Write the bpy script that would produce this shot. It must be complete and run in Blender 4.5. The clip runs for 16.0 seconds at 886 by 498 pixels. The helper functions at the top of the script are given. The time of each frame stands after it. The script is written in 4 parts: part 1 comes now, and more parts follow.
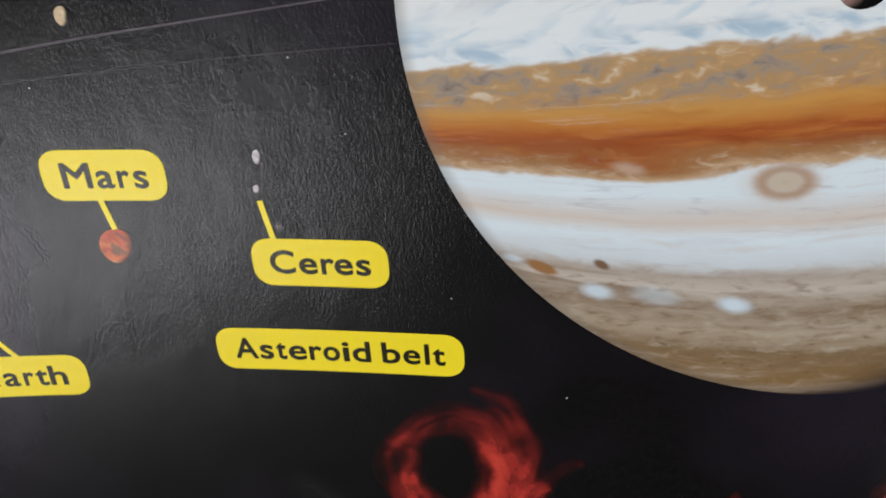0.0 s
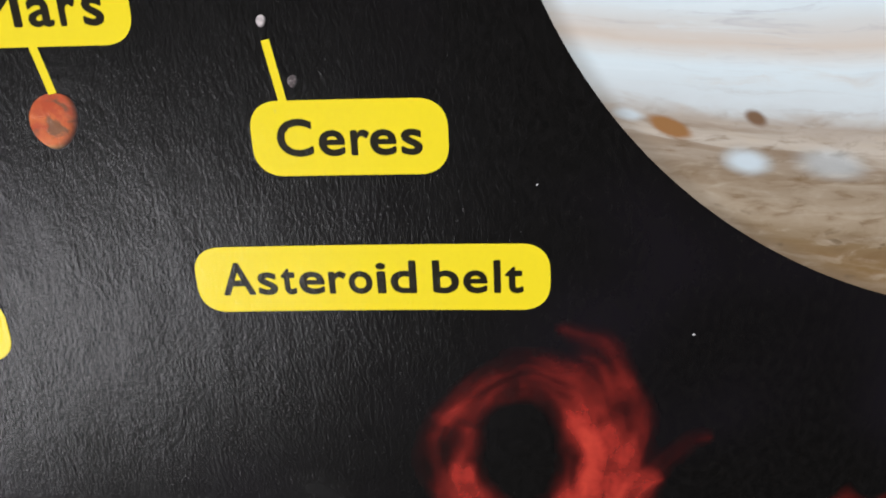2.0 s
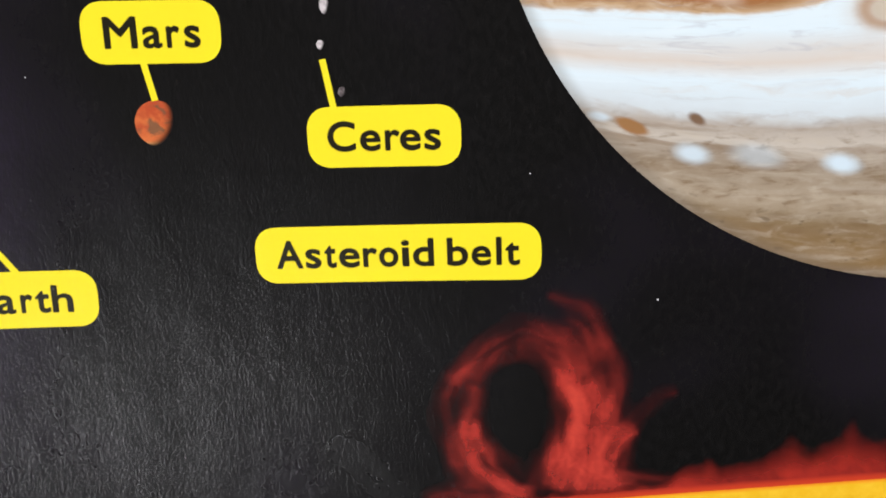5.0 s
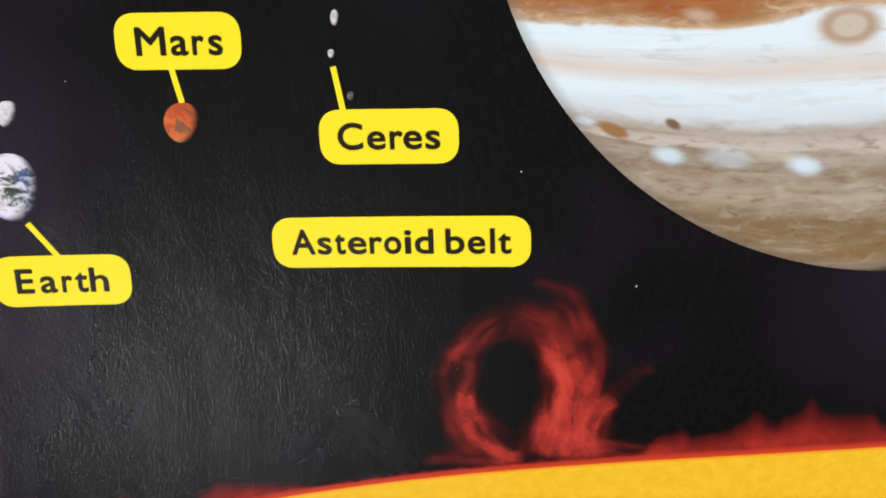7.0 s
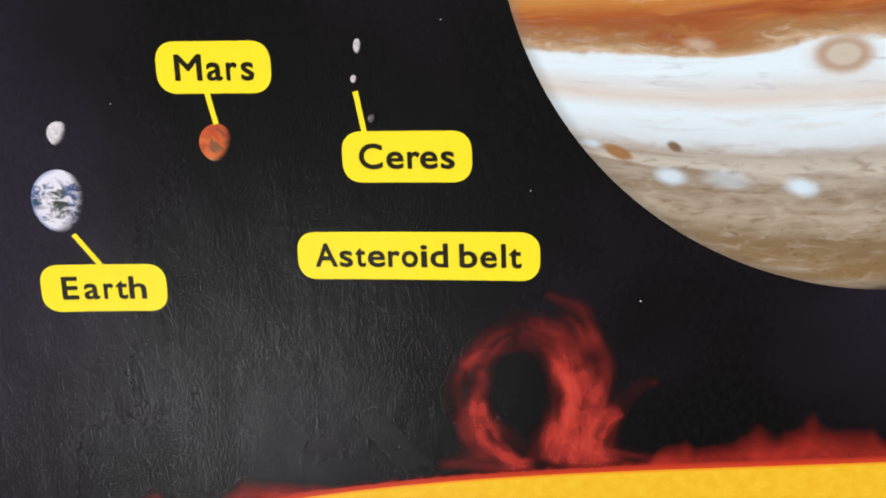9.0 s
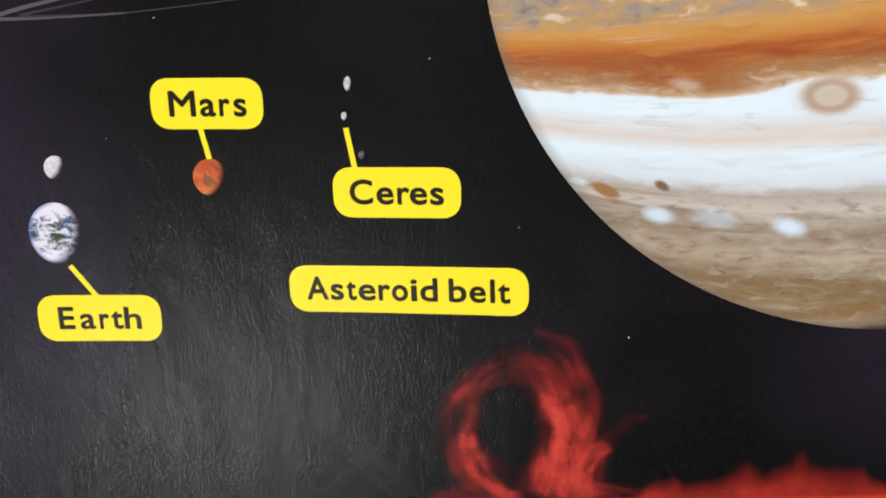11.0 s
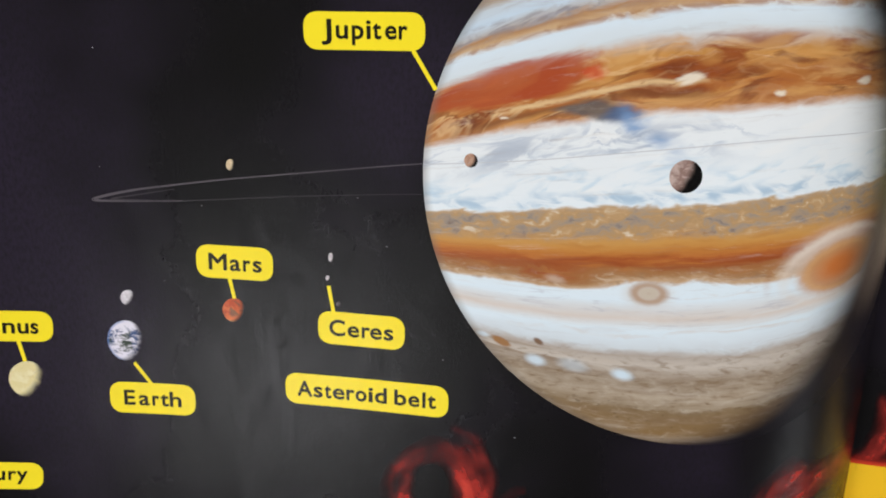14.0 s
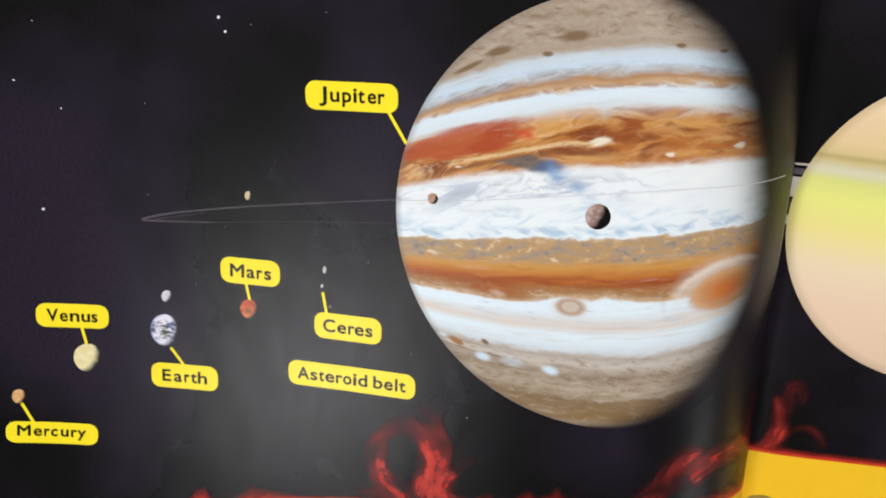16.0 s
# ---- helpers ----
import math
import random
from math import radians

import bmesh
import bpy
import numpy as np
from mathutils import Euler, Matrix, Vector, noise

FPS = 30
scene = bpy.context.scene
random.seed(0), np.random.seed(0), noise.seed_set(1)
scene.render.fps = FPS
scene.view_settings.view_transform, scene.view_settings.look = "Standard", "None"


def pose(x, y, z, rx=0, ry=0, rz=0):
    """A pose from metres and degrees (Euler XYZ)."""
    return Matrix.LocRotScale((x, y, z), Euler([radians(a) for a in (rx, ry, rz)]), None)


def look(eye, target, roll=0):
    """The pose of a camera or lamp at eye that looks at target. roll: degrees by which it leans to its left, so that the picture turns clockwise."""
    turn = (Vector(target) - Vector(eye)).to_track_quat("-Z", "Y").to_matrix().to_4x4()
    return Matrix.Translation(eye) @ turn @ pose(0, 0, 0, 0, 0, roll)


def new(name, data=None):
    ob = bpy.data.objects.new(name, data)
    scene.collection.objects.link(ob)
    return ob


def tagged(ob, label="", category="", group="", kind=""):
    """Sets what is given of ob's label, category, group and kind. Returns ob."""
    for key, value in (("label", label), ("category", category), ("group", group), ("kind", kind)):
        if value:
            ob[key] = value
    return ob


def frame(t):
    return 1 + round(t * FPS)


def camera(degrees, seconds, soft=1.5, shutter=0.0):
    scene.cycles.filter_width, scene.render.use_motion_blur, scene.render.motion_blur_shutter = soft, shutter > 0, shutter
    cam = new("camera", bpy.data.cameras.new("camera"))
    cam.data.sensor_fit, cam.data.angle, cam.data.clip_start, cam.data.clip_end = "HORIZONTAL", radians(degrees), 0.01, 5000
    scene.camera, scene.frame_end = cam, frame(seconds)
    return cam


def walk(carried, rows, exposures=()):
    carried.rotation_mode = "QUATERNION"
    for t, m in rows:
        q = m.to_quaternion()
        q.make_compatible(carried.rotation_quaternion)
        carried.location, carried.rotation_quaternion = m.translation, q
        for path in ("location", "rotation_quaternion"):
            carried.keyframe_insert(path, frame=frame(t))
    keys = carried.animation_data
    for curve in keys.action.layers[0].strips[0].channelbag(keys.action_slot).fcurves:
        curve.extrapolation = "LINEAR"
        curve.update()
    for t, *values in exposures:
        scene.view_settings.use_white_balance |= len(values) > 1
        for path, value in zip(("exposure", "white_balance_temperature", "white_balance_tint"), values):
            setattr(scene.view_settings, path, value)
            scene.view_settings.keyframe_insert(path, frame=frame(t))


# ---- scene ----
# An open picture book lies on the floor of a plain room; a phone is moved by hand close over its pages.
import numpy as np

cam = camera(53.0, 16.0, soft=1.9)
ROWS = [
    (0, -0.04158, 0.02602, 0.09392, -30.986, 3.009, -2.244),
    (0.5, -0.05682, 0.01642, 0.09022, -31.476, -0.335, -0.652),
    (1, -0.04362, -0.00152, 0.08738, -29.140, -1.212, 0.167),
    (1.5, -0.05356, -0.00536, 0.07678, -28.002, -1.038, -1.423),
    (2, -0.05608, -0.01103, 0.07481, -24.165, -0.115, -1.870),
    (2.5, -0.05299, -0.01000, 0.09673, -21.210, -0.534, -1.745),
    (3, -0.05375, -0.02279, 0.09803, -19.152, -1.223, -1.063),
    (3.5, -0.06352, -0.01373, 0.09565, -16.208, -2.023, -1.662),
    (4, -0.05744, -0.02074, 0.10163, -15.712, -1.420, -1.302),
    (4.5, -0.06444, -0.01898, 0.09996, -15.288, -1.577, -1.397),
    (5, -0.05904, -0.02076, 0.10129, -14.991, -0.547, -1.308),
    (5.2, -0.05659, -0.02086, 0.10252, -15.637, -0.058, -1.151),
    (7.3, -0.05682, -0.01323, 0.11582, -17.510, 0.807, -1.055),
    (7.5, -0.05476, -0.01275, 0.12490, -16.584, 1.502, -0.898),
    (8, -0.05113, -0.01123, 0.12667, -16.871, 2.309, -1.155),
    (8.5, -0.05279, -0.01329, 0.11862, -16.207, 2.988, -1.185),
    (11, -0.04812, -0.00868, 0.11748, -15.875, 4.750, -1.151),
    (11.5, -0.05067, 0.00027, 0.12255, -15.197, 5.479, -1.004),
    (12, -0.04685, 0.00227, 0.12499, -15.779, 6.107, -0.484),
    (12.5, -0.04360, 0.00490, 0.12932, -17.058, 6.115, -0.056),
    (13, -0.04355, 0.00900, 0.12877, -16.964, 5.970, 0.733),
    (13.5, -0.03855, 0.02682, 0.14652, -17.415, 5.836, 0.970),
    (14, -0.03225, 0.03512, 0.16338, -16.826, 6.163, 1.632),
    (14.5, -0.02464, 0.04188, 0.17642, -16.673, 6.828, 1.495),
    (15, -0.02382, 0.04855, 0.18590, -17.116, 7.832, 0.381),
    (15.5, -0.01808, 0.04995, 0.19079, -17.361, 9.176, 0.520),
    (16, -0.00936, 0.05509, 0.20393, -17.071, 9.391, 2.333),
]
walk(cam, [(t, pose(x, y, z, rx, ry, rz)) for t, x, y, z, rx, ry, rz in ROWS],
     exposures=[(0.0, -0.66), (0.5, -0.34), (1.0, -0.22), (1.5, -0.33), (2.0, -0.36), (3.0, -0.28), (4.0, -0.13), (5.0, -0.12), (7.5, -0.18), (11.0, -0.14), (12.5, -0.24), (14.0, -0.4), (15.0, -0.31), (15.5, -0.3), (16.0, -0.22)])

# ---------------------------------------------------------------- light
FLOOR = -0.046
world = bpy.data.worlds.new("sky")
scene.world = world
world.use_nodes = True
sky = world.node_tree.nodes.new("ShaderNodeTexSky")
sky.sky_type, sky.sun_disc = "NISHITA", False
sky.sun_elevation, sky.sun_rotation = radians(40), radians(200)
world.node_tree.links.new(sky.outputs[0], world.node_tree.nodes["Background"].inputs[0])
world.node_tree.nodes["Background"].inputs[1].default_value = 0.1


def window_light(name, eye, target, wide, high, watts, colour):
    data = bpy.data.lights.new(name, "AREA")
    data.shape, data.size, data.size_y, data.energy, data.color = "RECTANGLE", wide, high, watts, colour
    lamp = new(name, data)
    lamp.matrix_world = look(eye, target)
    return lamp


# daylight in three assumed, unseen window openings: the broad one behind the reader lights the pages, the small ones
# only glint on them
window_light("daylight_north", (0.1, 1.87, 1.5), (0.1, 0.9, 1.0), 1.5, 1.15, 95, (1.0, 0.985, 0.965))
window_light("daylight_west", (-0.97, -0.78, 1.35), (-0.5, -0.36, 0.76), 0.5, 0.4, 12.5, (0.97, 0.96, 1.0))
window_light("daylight_east", (1.36, -1.05, 0.46), (0.4, -0.5, 0.2), 0.7, 0.36, 1.8, (1.0, 0.97, 0.93))


# ---------------------------------------------------------------- node arithmetic
class X:
    """A socket that can be reckoned with."""
    tree = None

    def __init__(self, s):
        self.s = s

    @staticmethod
    def put(node, i, v):
        if isinstance(v, X):
            X.tree.links.new(v.s, node.inputs[i])
        else:
            node.inputs[i].default_value = v

    @staticmethod
    def op(kind, *v):
        n = X.tree.nodes.new("ShaderNodeMath")
        n.operation = kind
        for i, a in enumerate(v):
            X.put(n, i, a)
        return X(n.outputs[0])

    def __add__(self, o): return X.op("ADD", self, o)
    def __radd__(self, o): return X.op("ADD", self, o)
    def __sub__(self, o): return X.op("SUBTRACT", self, o)
    def __rsub__(self, o): return X.op("SUBTRACT", o, self)
    def __mul__(self, o): return X.op("MULTIPLY", self, o)
    def __rmul__(self, o): return X.op("MULTIPLY", self, o)
    def __truediv__(self, o): return X.op("DIVIDE", self, o)
    def __rtruediv__(self, o): return X.op("DIVIDE", o, self)
    def __neg__(self): return X.op("MULTIPLY", self, -1.0)


def step(a, b, v):
    """0 below a, 1 above b, smooth between; a may be above b."""
    n = X.tree.nodes.new("ShaderNodeMapRange")
    n.interpolation_type = "SMOOTHSTEP"
    flip = a > b
    X.put(n, 0, v)
    n.inputs[1].default_value, n.inputs[2].default_value = (b, a) if flip else (a, b)
    n.inputs[3].default_value, n.inputs[4].default_value = (1, 0) if flip else (0, 1)
    return X(n.outputs[0])


def clamp(v): return X.op("MINIMUM", X.op("MAXIMUM", v, 0.0), 1.0)
def absolute(v): return X.op("ABSOLUTE", v)
def root(v): return X.op("SQRT", X.op("MAXIMUM", v, 0.0))
def length(a, b): return root(a * a + b * b)
def hill(v, mid, wide): return step(wide, 0.0, absolute(v - mid))


def xyz(a, b, c=0.0):
    n = X.tree.nodes.new("ShaderNodeCombineXYZ")
    for i, v in enumerate((a, b, c)):
        X.put(n, i, v)
    return X(n.outputs[0])


def fuzz(a, b, c=0.0, scale=1.0, detail=4.0, rough=0.55, twist=0.0):
    """Noise about 0, from -0.5 to 0.5."""
    n = X.tree.nodes.new("ShaderNodeTexNoise")
    X.put(n, "Vector", xyz(a, b, c))
    for key, v in (("Scale", scale), ("Detail", detail), ("Roughness", rough), ("Distortion", twist)):
        n.inputs[key].default_value = v
    return X(n.outputs[0]) - 0.5


def mix(f, a, b):
    n = X.tree.nodes.new("ShaderNodeMix")
    n.data_type = "RGBA"
    X.put(n, 0, f)
    for i, v in ((6, a), (7, b)):
        X.put(n, i, v if isinstance(v, X) else (*v, 1.0))
    return X(n.outputs[2])


def ramp(v, stops):
    n = X.tree.nodes.new("ShaderNodeValToRGB")
    el = n.color_ramp.elements
    while len(el) < len(stops):
        el.new(0.5)
    for e, (at, col) in zip(el, stops):
        e.position, e.color = at, (*col, 1.0)
    X.put(n, 0, v)
    return X(n.outputs[0])


def rgb(r, g, b):
    """A printed colour from its sRGB values out of 255, as ink on white paper."""
    return tuple((c / 255 / 12.92 if c < 10.3 else ((c / 255 + 0.055) / 1.055) ** 2.4) for c in (r, g, b))


def uv(name):
    n = X.tree.nodes.new("ShaderNodeUVMap")
    n.uv_map = name
    s = X.tree.nodes.new("ShaderNodeSeparateXYZ")
    X.tree.links.new(n.outputs[0], s.inputs[0])
    return X(s.outputs[0]), X(s.outputs[1])


def material(name, paint, rough=0.5, gloss=0.27, varnish=False):
    """A node material. paint() gives the colour, or (colour, cover), (colour, cover, height in metres)."""
    m = bpy.data.materials.new(name)
    m.use_nodes = True
    t = X.tree = m.node_tree
    shader = t.nodes["Principled BSDF"]
    got = paint()
    colour, cover, height = (*got, None, None)[:3] if isinstance(got, tuple) and isinstance(got[0], (X, tuple)) else (got, None, None)
    X.put(shader, "Base Color", colour if isinstance(colour, X) else (*colour, 1.0))
    X.put(shader, "Roughness", 0.7 if varnish else rough)
    shader.inputs["Specular IOR Level"].default_value = 0.0 if varnish else gloss
    if varnish:                     # print under a thin clear coat, which alone has the paper's tooth
        shader.inputs["Coat Weight"].default_value, shader.inputs["Coat IOR"].default_value = 1.0, 1.34
        X.put(shader, "Coat Roughness", rough)
    if height is not None:
        b = t.nodes.new("ShaderNodeBump")
        b.inputs["Strength"].default_value, b.inputs["Distance"].default_value = 1.0, 1.0
        X.put(b, "Height", height)
        t.links.new(b.outputs[0], shader.inputs["Coat Normal" if varnish else "Normal"])
    if cover is not None:
        clear = t.nodes.new("ShaderNodeBsdfTransparent")
        both = t.nodes.new("ShaderNodeMixShader")
        X.put(both, 0, cover)
        t.links.new(clear.outputs[0], both.inputs[1])
        t.links.new(shader.outputs[0], both.inputs[2])
        t.links.new(both.outputs[0], t.nodes["Material Output"].inputs[0])
    return m


# ---------------------------------------------------------------- paper and ink
def paper_relief(u, v):
    """The tooth of the coated paper: short fibres that run up the page, and a slow cockle."""
    fibre = fuzz(u * 2.3, v * 1.05, 0.0, 1.0, 2.0, 0.5, 0.2)
    pits = fuzz(u * 4.0, v * 1.7, 3.0, 1.0, 2.0, 0.6)
    cockle = fuzz(u * 0.11, v * 0.065, 7.0, 1.0, 2.0)
    ripple = fuzz(u * 0.5, v * 0.3, 9.0, 1.0, 2.0)
    return fibre * 3.0e-5 + pits * 2.6e-5 + ripple * 2.2e-5 + cockle * 1.2e-4


def night(u, v):
    """The printed night sky: black, with a breath of violet here and there; the left patch also holds painted glare."""
    # the patch at u -140 is spread and lightened in place of missing glare
    tint = step(-0.05, 0.24, fuzz(u, v, 5.0, 0.016, 3.0, 0.6) * 0.7 + 0.26 * hill(u, -140.0, 52.0) * hill(v, -28.0, 84.0) + 0.16 * hill(u, -58.0, 22.0) * hill(v, 8.0, 34.0) + 0.1 * hill(u, -10.0, 32.0) * hill(v, -62.0, 28.0))
    # pale short fibres: the sheen on the paper's tooth, painted into the ink colour
    grain = fuzz(u * 1.4, v * 0.7, 1.0, 1.0, 3.0, 0.7)
    base = mix(tint, (0.0038, 0.0036, 0.0036), (0.022, 0.0165, 0.0295))
    # a pale feather of cloud: a slanting streak that fades towards the sun
    along, across = (u + 67.0) * 0.69 - (v + 79.0) * 0.72, (u + 67.0) * 0.72 + (v + 79.0) * 0.69
    wisp = fuzz(along * 0.12, across * 0.35, 8.0, 1.0, 3.0, 0.6)
    cloud = step(2.2, -1.4, across + wisp * 4.0) * step(-7.0, -0.8, across + wisp * 5.0) * step(-10.0, -4.0, along) * step(9.0, 3.0, along) * step(-0.35, 0.2, wisp)
    base = mix(cloud * 0.6, base, (0.0205, 0.0205, 0.021))
    return mix(clamp(grain * 2.2 + 0.2), base, (0.0095, 0.0088, 0.009))


def ink(name, paint, rough=0.25):
    """A material for what is printed: the ink's colour by page millimetres, with the paper's relief."""
    def full():
        u, v = uv("page")
        got = paint(u, v)
        colour, cover = got if isinstance(got, tuple) and isinstance(got[0], X) else (got, None)
        return colour, cover, paper_relief(u, v)
    return material(name, full, rough, varnish=True)


def flat_ink(name, col, wear=0.06, rough=0.25):
    def paint(u, v):
        speck = fuzz(u, v, 2.0, 2.4, 4.0, 0.65)
        cloud = fuzz(u, v, 4.0, 0.12, 2.0)
        return mix(clamp(speck * 0.9 + cloud * 0.8 + 0.4), tuple(c * (1 - wear) for c in col), tuple(min(1, c * (1 + wear)) for c in col))
    return ink(name, paint, rough)


NIGHT = ink("night_sky_print", night)
YELLOW = flat_ink("yellow_label_print", rgb(250, 228, 44), 0.03)
LETTER = flat_ink("dark_letter_print", rgb(34, 31, 20), 0.2)

R = 53.125


def jupiter_paint(u, v):
    x, y = u / R, v / R
    a, b = 0.9936 * x + 0.1132 * y, 0.9936 * y - 0.1132 * x
    lat = b / (1.0 - 0.27 * (a * a))
    # large meanders, then curls, drawn out along the belts
    slow = fuzz(a * 2.2, lat * 6.0, 0.0, 1.0, 2.0)
    curl = fuzz(a * 6.0 + slow * 2.0, lat * 15.0, 2.0, 1.0, 4.0, 0.55, 0.8)
    small = fuzz(a * 18.0, lat * 34.0, 4.0, 1.0, 4.0, 0.6, 1.2)
    wild = 0.25 + 1.0 * hill(lat, 0.37, 0.22) + 0.55 * hill(lat, -0.13, 0.2) + 0.3 * hill(lat, -0.72, 0.25) + 0.3 * hill(lat, 0.86, 0.2)
    scallop = fuzz(a * 10.0 + slow * 2.0, lat * 8.0, 30.0, 1.0, 2.0, 0.5, 0.5)
    sway = hill(a, -0.47, 0.22) * 0.03 + hill(a, -0.7, 0.4) * 0.03
    warped = lat + wild * (slow * 0.055 + curl * 0.06 + small * 0.022) + scallop * 0.05 * hill(lat, -0.055, 0.07) + (curl * 0.06 + slow * 0.05 + scallop * 0.03 + sway) * hill(lat, -0.345, 0.07) \
        + (scallop * 0.02 + curl * 0.04) * hill(lat, -0.6, 0.06) + curl * 0.06 * hill(lat, 0.62, 0.12) + (scallop * 0.015 + curl * 0.04) * hill(lat, 0.76, 0.08)
    band = fuzz(a * 2.6 + curl * 1.0, warped * 42.0, 8.0, 1.0, 4.0, 0.6)
    belts = ramp((warped + 1.0) * 0.5, [
        (0.00, rgb(104, 84, 60)), (0.045, rgb(124, 102, 74)), (0.072, rgb(136, 115, 88)), (0.096, rgb(176, 161, 142)), (0.128, rgb(144, 126, 106)),
        (0.160, rgb(196, 187, 177)), (0.180, rgb(176, 165, 155)), (0.194, rgb(208, 216, 222)), (0.232, rgb(220, 234, 243)), (0.254, rgb(214, 204, 196)),
        (0.270, rgb(214, 214, 214)), (0.290, rgb(220, 234, 243)), (0.320, rgb(222, 235, 243)), (0.482, rgb(230, 238, 243)), (0.622, rgb(232, 236, 238)), (0.640, rgb(190, 134, 84)), (0.668, rgb(172, 102, 50)), (0.728, rgb(192, 138, 76)),
        (0.766, rgb(212, 222, 228)), (0.794, rgb(216, 230, 240)), (0.808, rgb(200, 168, 130)), (0.820, rgb(176, 130, 86)), (0.829, rgb(182, 174, 168)), (0.848, rgb(198, 216, 231)),
        (0.872, rgb(196, 206, 214)), (0.886, rgb(170, 153, 136))])
    # the southern belt: mottled above, plain orange, a dark red core, a pale brown ragged fringe
    lower = ramp((warped + 0.38) / 0.35, [
        (0.0, rgb(206, 186, 166)), (0.09, rgb(192, 160, 126)), (0.16, rgb(164, 122, 82)), (0.235, rgb(160, 106, 64)), (0.285, rgb(158, 86, 44)), (0.345, rgb(170, 94, 48)),
        (0.41, rgb(190, 124, 60)), (0.51, rgb(200, 148, 80)), (0.60, rgb(192, 146, 90)), (0.67, rgb(174, 146, 116)), (0.84, rgb(184, 156, 122)), (1.0, rgb(198, 166, 124))])
    belts = mix(step(-0.372, -0.350, warped) * step(-0.055, -0.072, warped), belts, lower)
    # filaments inside the two big belts; those of the north follow its pale crest
    north, south = step(0.25, 0.30, warped) * step(0.53, 0.47, warped), step(-0.205, -0.155, warped) * step(-0.058, -0.085, warped)
    off = v - 16.3 - 0.2 * (u + 20.0) + 0.0035 * ((u + 20.0) * (u + 20.0)) + slow * 5.0 + curl * 1.6
    flow = fuzz(u * 0.065 - off * 0.09, off * 0.24, 60.0, 1.0, 4.0, 0.48, 0.6)
    lick = fuzz(u * 0.10 - off * 0.16, off * 0.24, 63.0, 1.0, 4.0, 0.48, 0.6)
    thread = fuzz(u * 0.06 - off * 0.09, off * 0.18, 66.0, 1.0, 3.0, 0.5, 0.8)
    col = mix(clamp(north * step(0.0, 0.14, flow) * 0.75), belts, rgb(206, 150, 84))
    col = mix(clamp(north * step(-0.02, -0.15, flow) * 0.85), col, rgb(140, 66, 30))
    # the smooth red head of the northern belt
    red = length((0.956 * (u + 36.0) + 0.292 * (v - 16.9)) / 17.5, (0.956 * (v - 16.9) - 0.292 * (u + 36.0)) / 4.1) + curl * 0.7 + flow * 0.4
    head = step(1.05, 0.7, red)
    col = mix(clamp(north * (1.0 - head * 0.75) * step(0.03, 0.2, lick) * 0.6), col, rgb(212, 164, 104))
    col = mix(clamp(north * (1.0 - head * 0.7) * step(-0.05, -0.16, lick) * 0.75), col, rgb(120, 62, 34))
    col = mix(clamp(north * (1.0 - head * 0.9) * step(0.04, 0.0, absolute(thread)) * (0.12 + 0.45 * step(-6.0, -22.0, u))), col, rgb(226, 190, 142))
    col = mix(clamp(north * (1.0 - head * 0.8) * step(0.04, 0.0, absolute(thread - 0.045)) * (0.12 + 0.4 * step(-6.0, -22.0, u))), col, rgb(112, 58, 34))
    col = mix(head * 0.82, col, rgb(172, 74, 42))
    col = mix(head * step(0.05, 0.2, flow) * 0.5, col, rgb(196, 98, 56))
    bu, bv = u + 5.0 * fuzz(u, v * 1.4, 91.0, 0.22, 2.0), v + 3.4 * fuzz(u, v * 1.4, 93.0, 0.24, 2.0) - 0.05 * u
    churn = fuzz(bu * 0.2, bv * 0.62, 12.0, 1.0, 3.0, 0.5)
    knots = fuzz(bu * 0.55, bv * 0.8, 14.0, 1.0, 2.0, 0.5)
    mottle = ramp(clamp(churn * 1.75 + knots * 0.8 + 0.48), [(0.0, rgb(116, 100, 88)), (0.2, rgb(142, 134, 130)), (0.38, rgb(168, 148, 126)), (0.52, rgb(178, 144, 102)), (0.68, rgb(190, 154, 110)), (0.82, rgb(206, 186, 158)), (1.0, rgb(230, 218, 200))])
    col = mix(clamp(south * 0.85), col, mottle)
    grain = fuzz(a * 4.0 + slow, warped * 46.0, 17.0, 1.0, 4.0, 0.55, 0.3)
    core, plainer = hill(warped, -0.272, 0.055), hill(warped, -0.205, 0.06)
    col = mix(clamp(core * step(-0.04, 0.14, grain) * (0.35 + 0.4 * step(-40.0, -22.0, u))), col, rgb(146, 70, 34))
    col = mix(clamp(core * step(-0.02, -0.18, grain) * 0.5), col, rgb(200, 132, 66))
    col = mix(clamp(plainer * step(0.0, 0.2, grain) * 0.4), col, rgb(176, 112, 54))
    fringe = hill(warped, -0.335, 0.05)
    frill = fuzz(u * 0.3 + slow, v * 0.8, 19.0, 1.0, 4.0, 0.55, 1.0)
    col = mix(clamp(fringe * step(0.0, 0.2, frill) * 0.7), col, rgb(206, 184, 160))
    col = mix(clamp(fringe * step(-0.02, -0.2, frill) * 0.6), col, rgb(142, 108, 78))
    col = mix(0.6 * step(1.0, 0.2, length((u + 21.9) / 3.4, (v - 19.4) / 1.9) + small * 0.9 + flow * 0.6), col, rgb(206, 62, 38))
    # its pale crest line, dark beneath, with white knots
    crest = hill(off, 0.0, 0.95) * step(-0.3, 0.02, lick + small) * step(-50.0, -44.0, u) * step(2.0, -6.0, u)
    col = mix(hill(off, -1.7, 1.3) * step(-50.0, -40.0, u) * step(4.0, -8.0, u) * 0.7, col, rgb(122, 76, 46))
    col = mix(crest * 0.9, col, rgb(222, 190, 142))
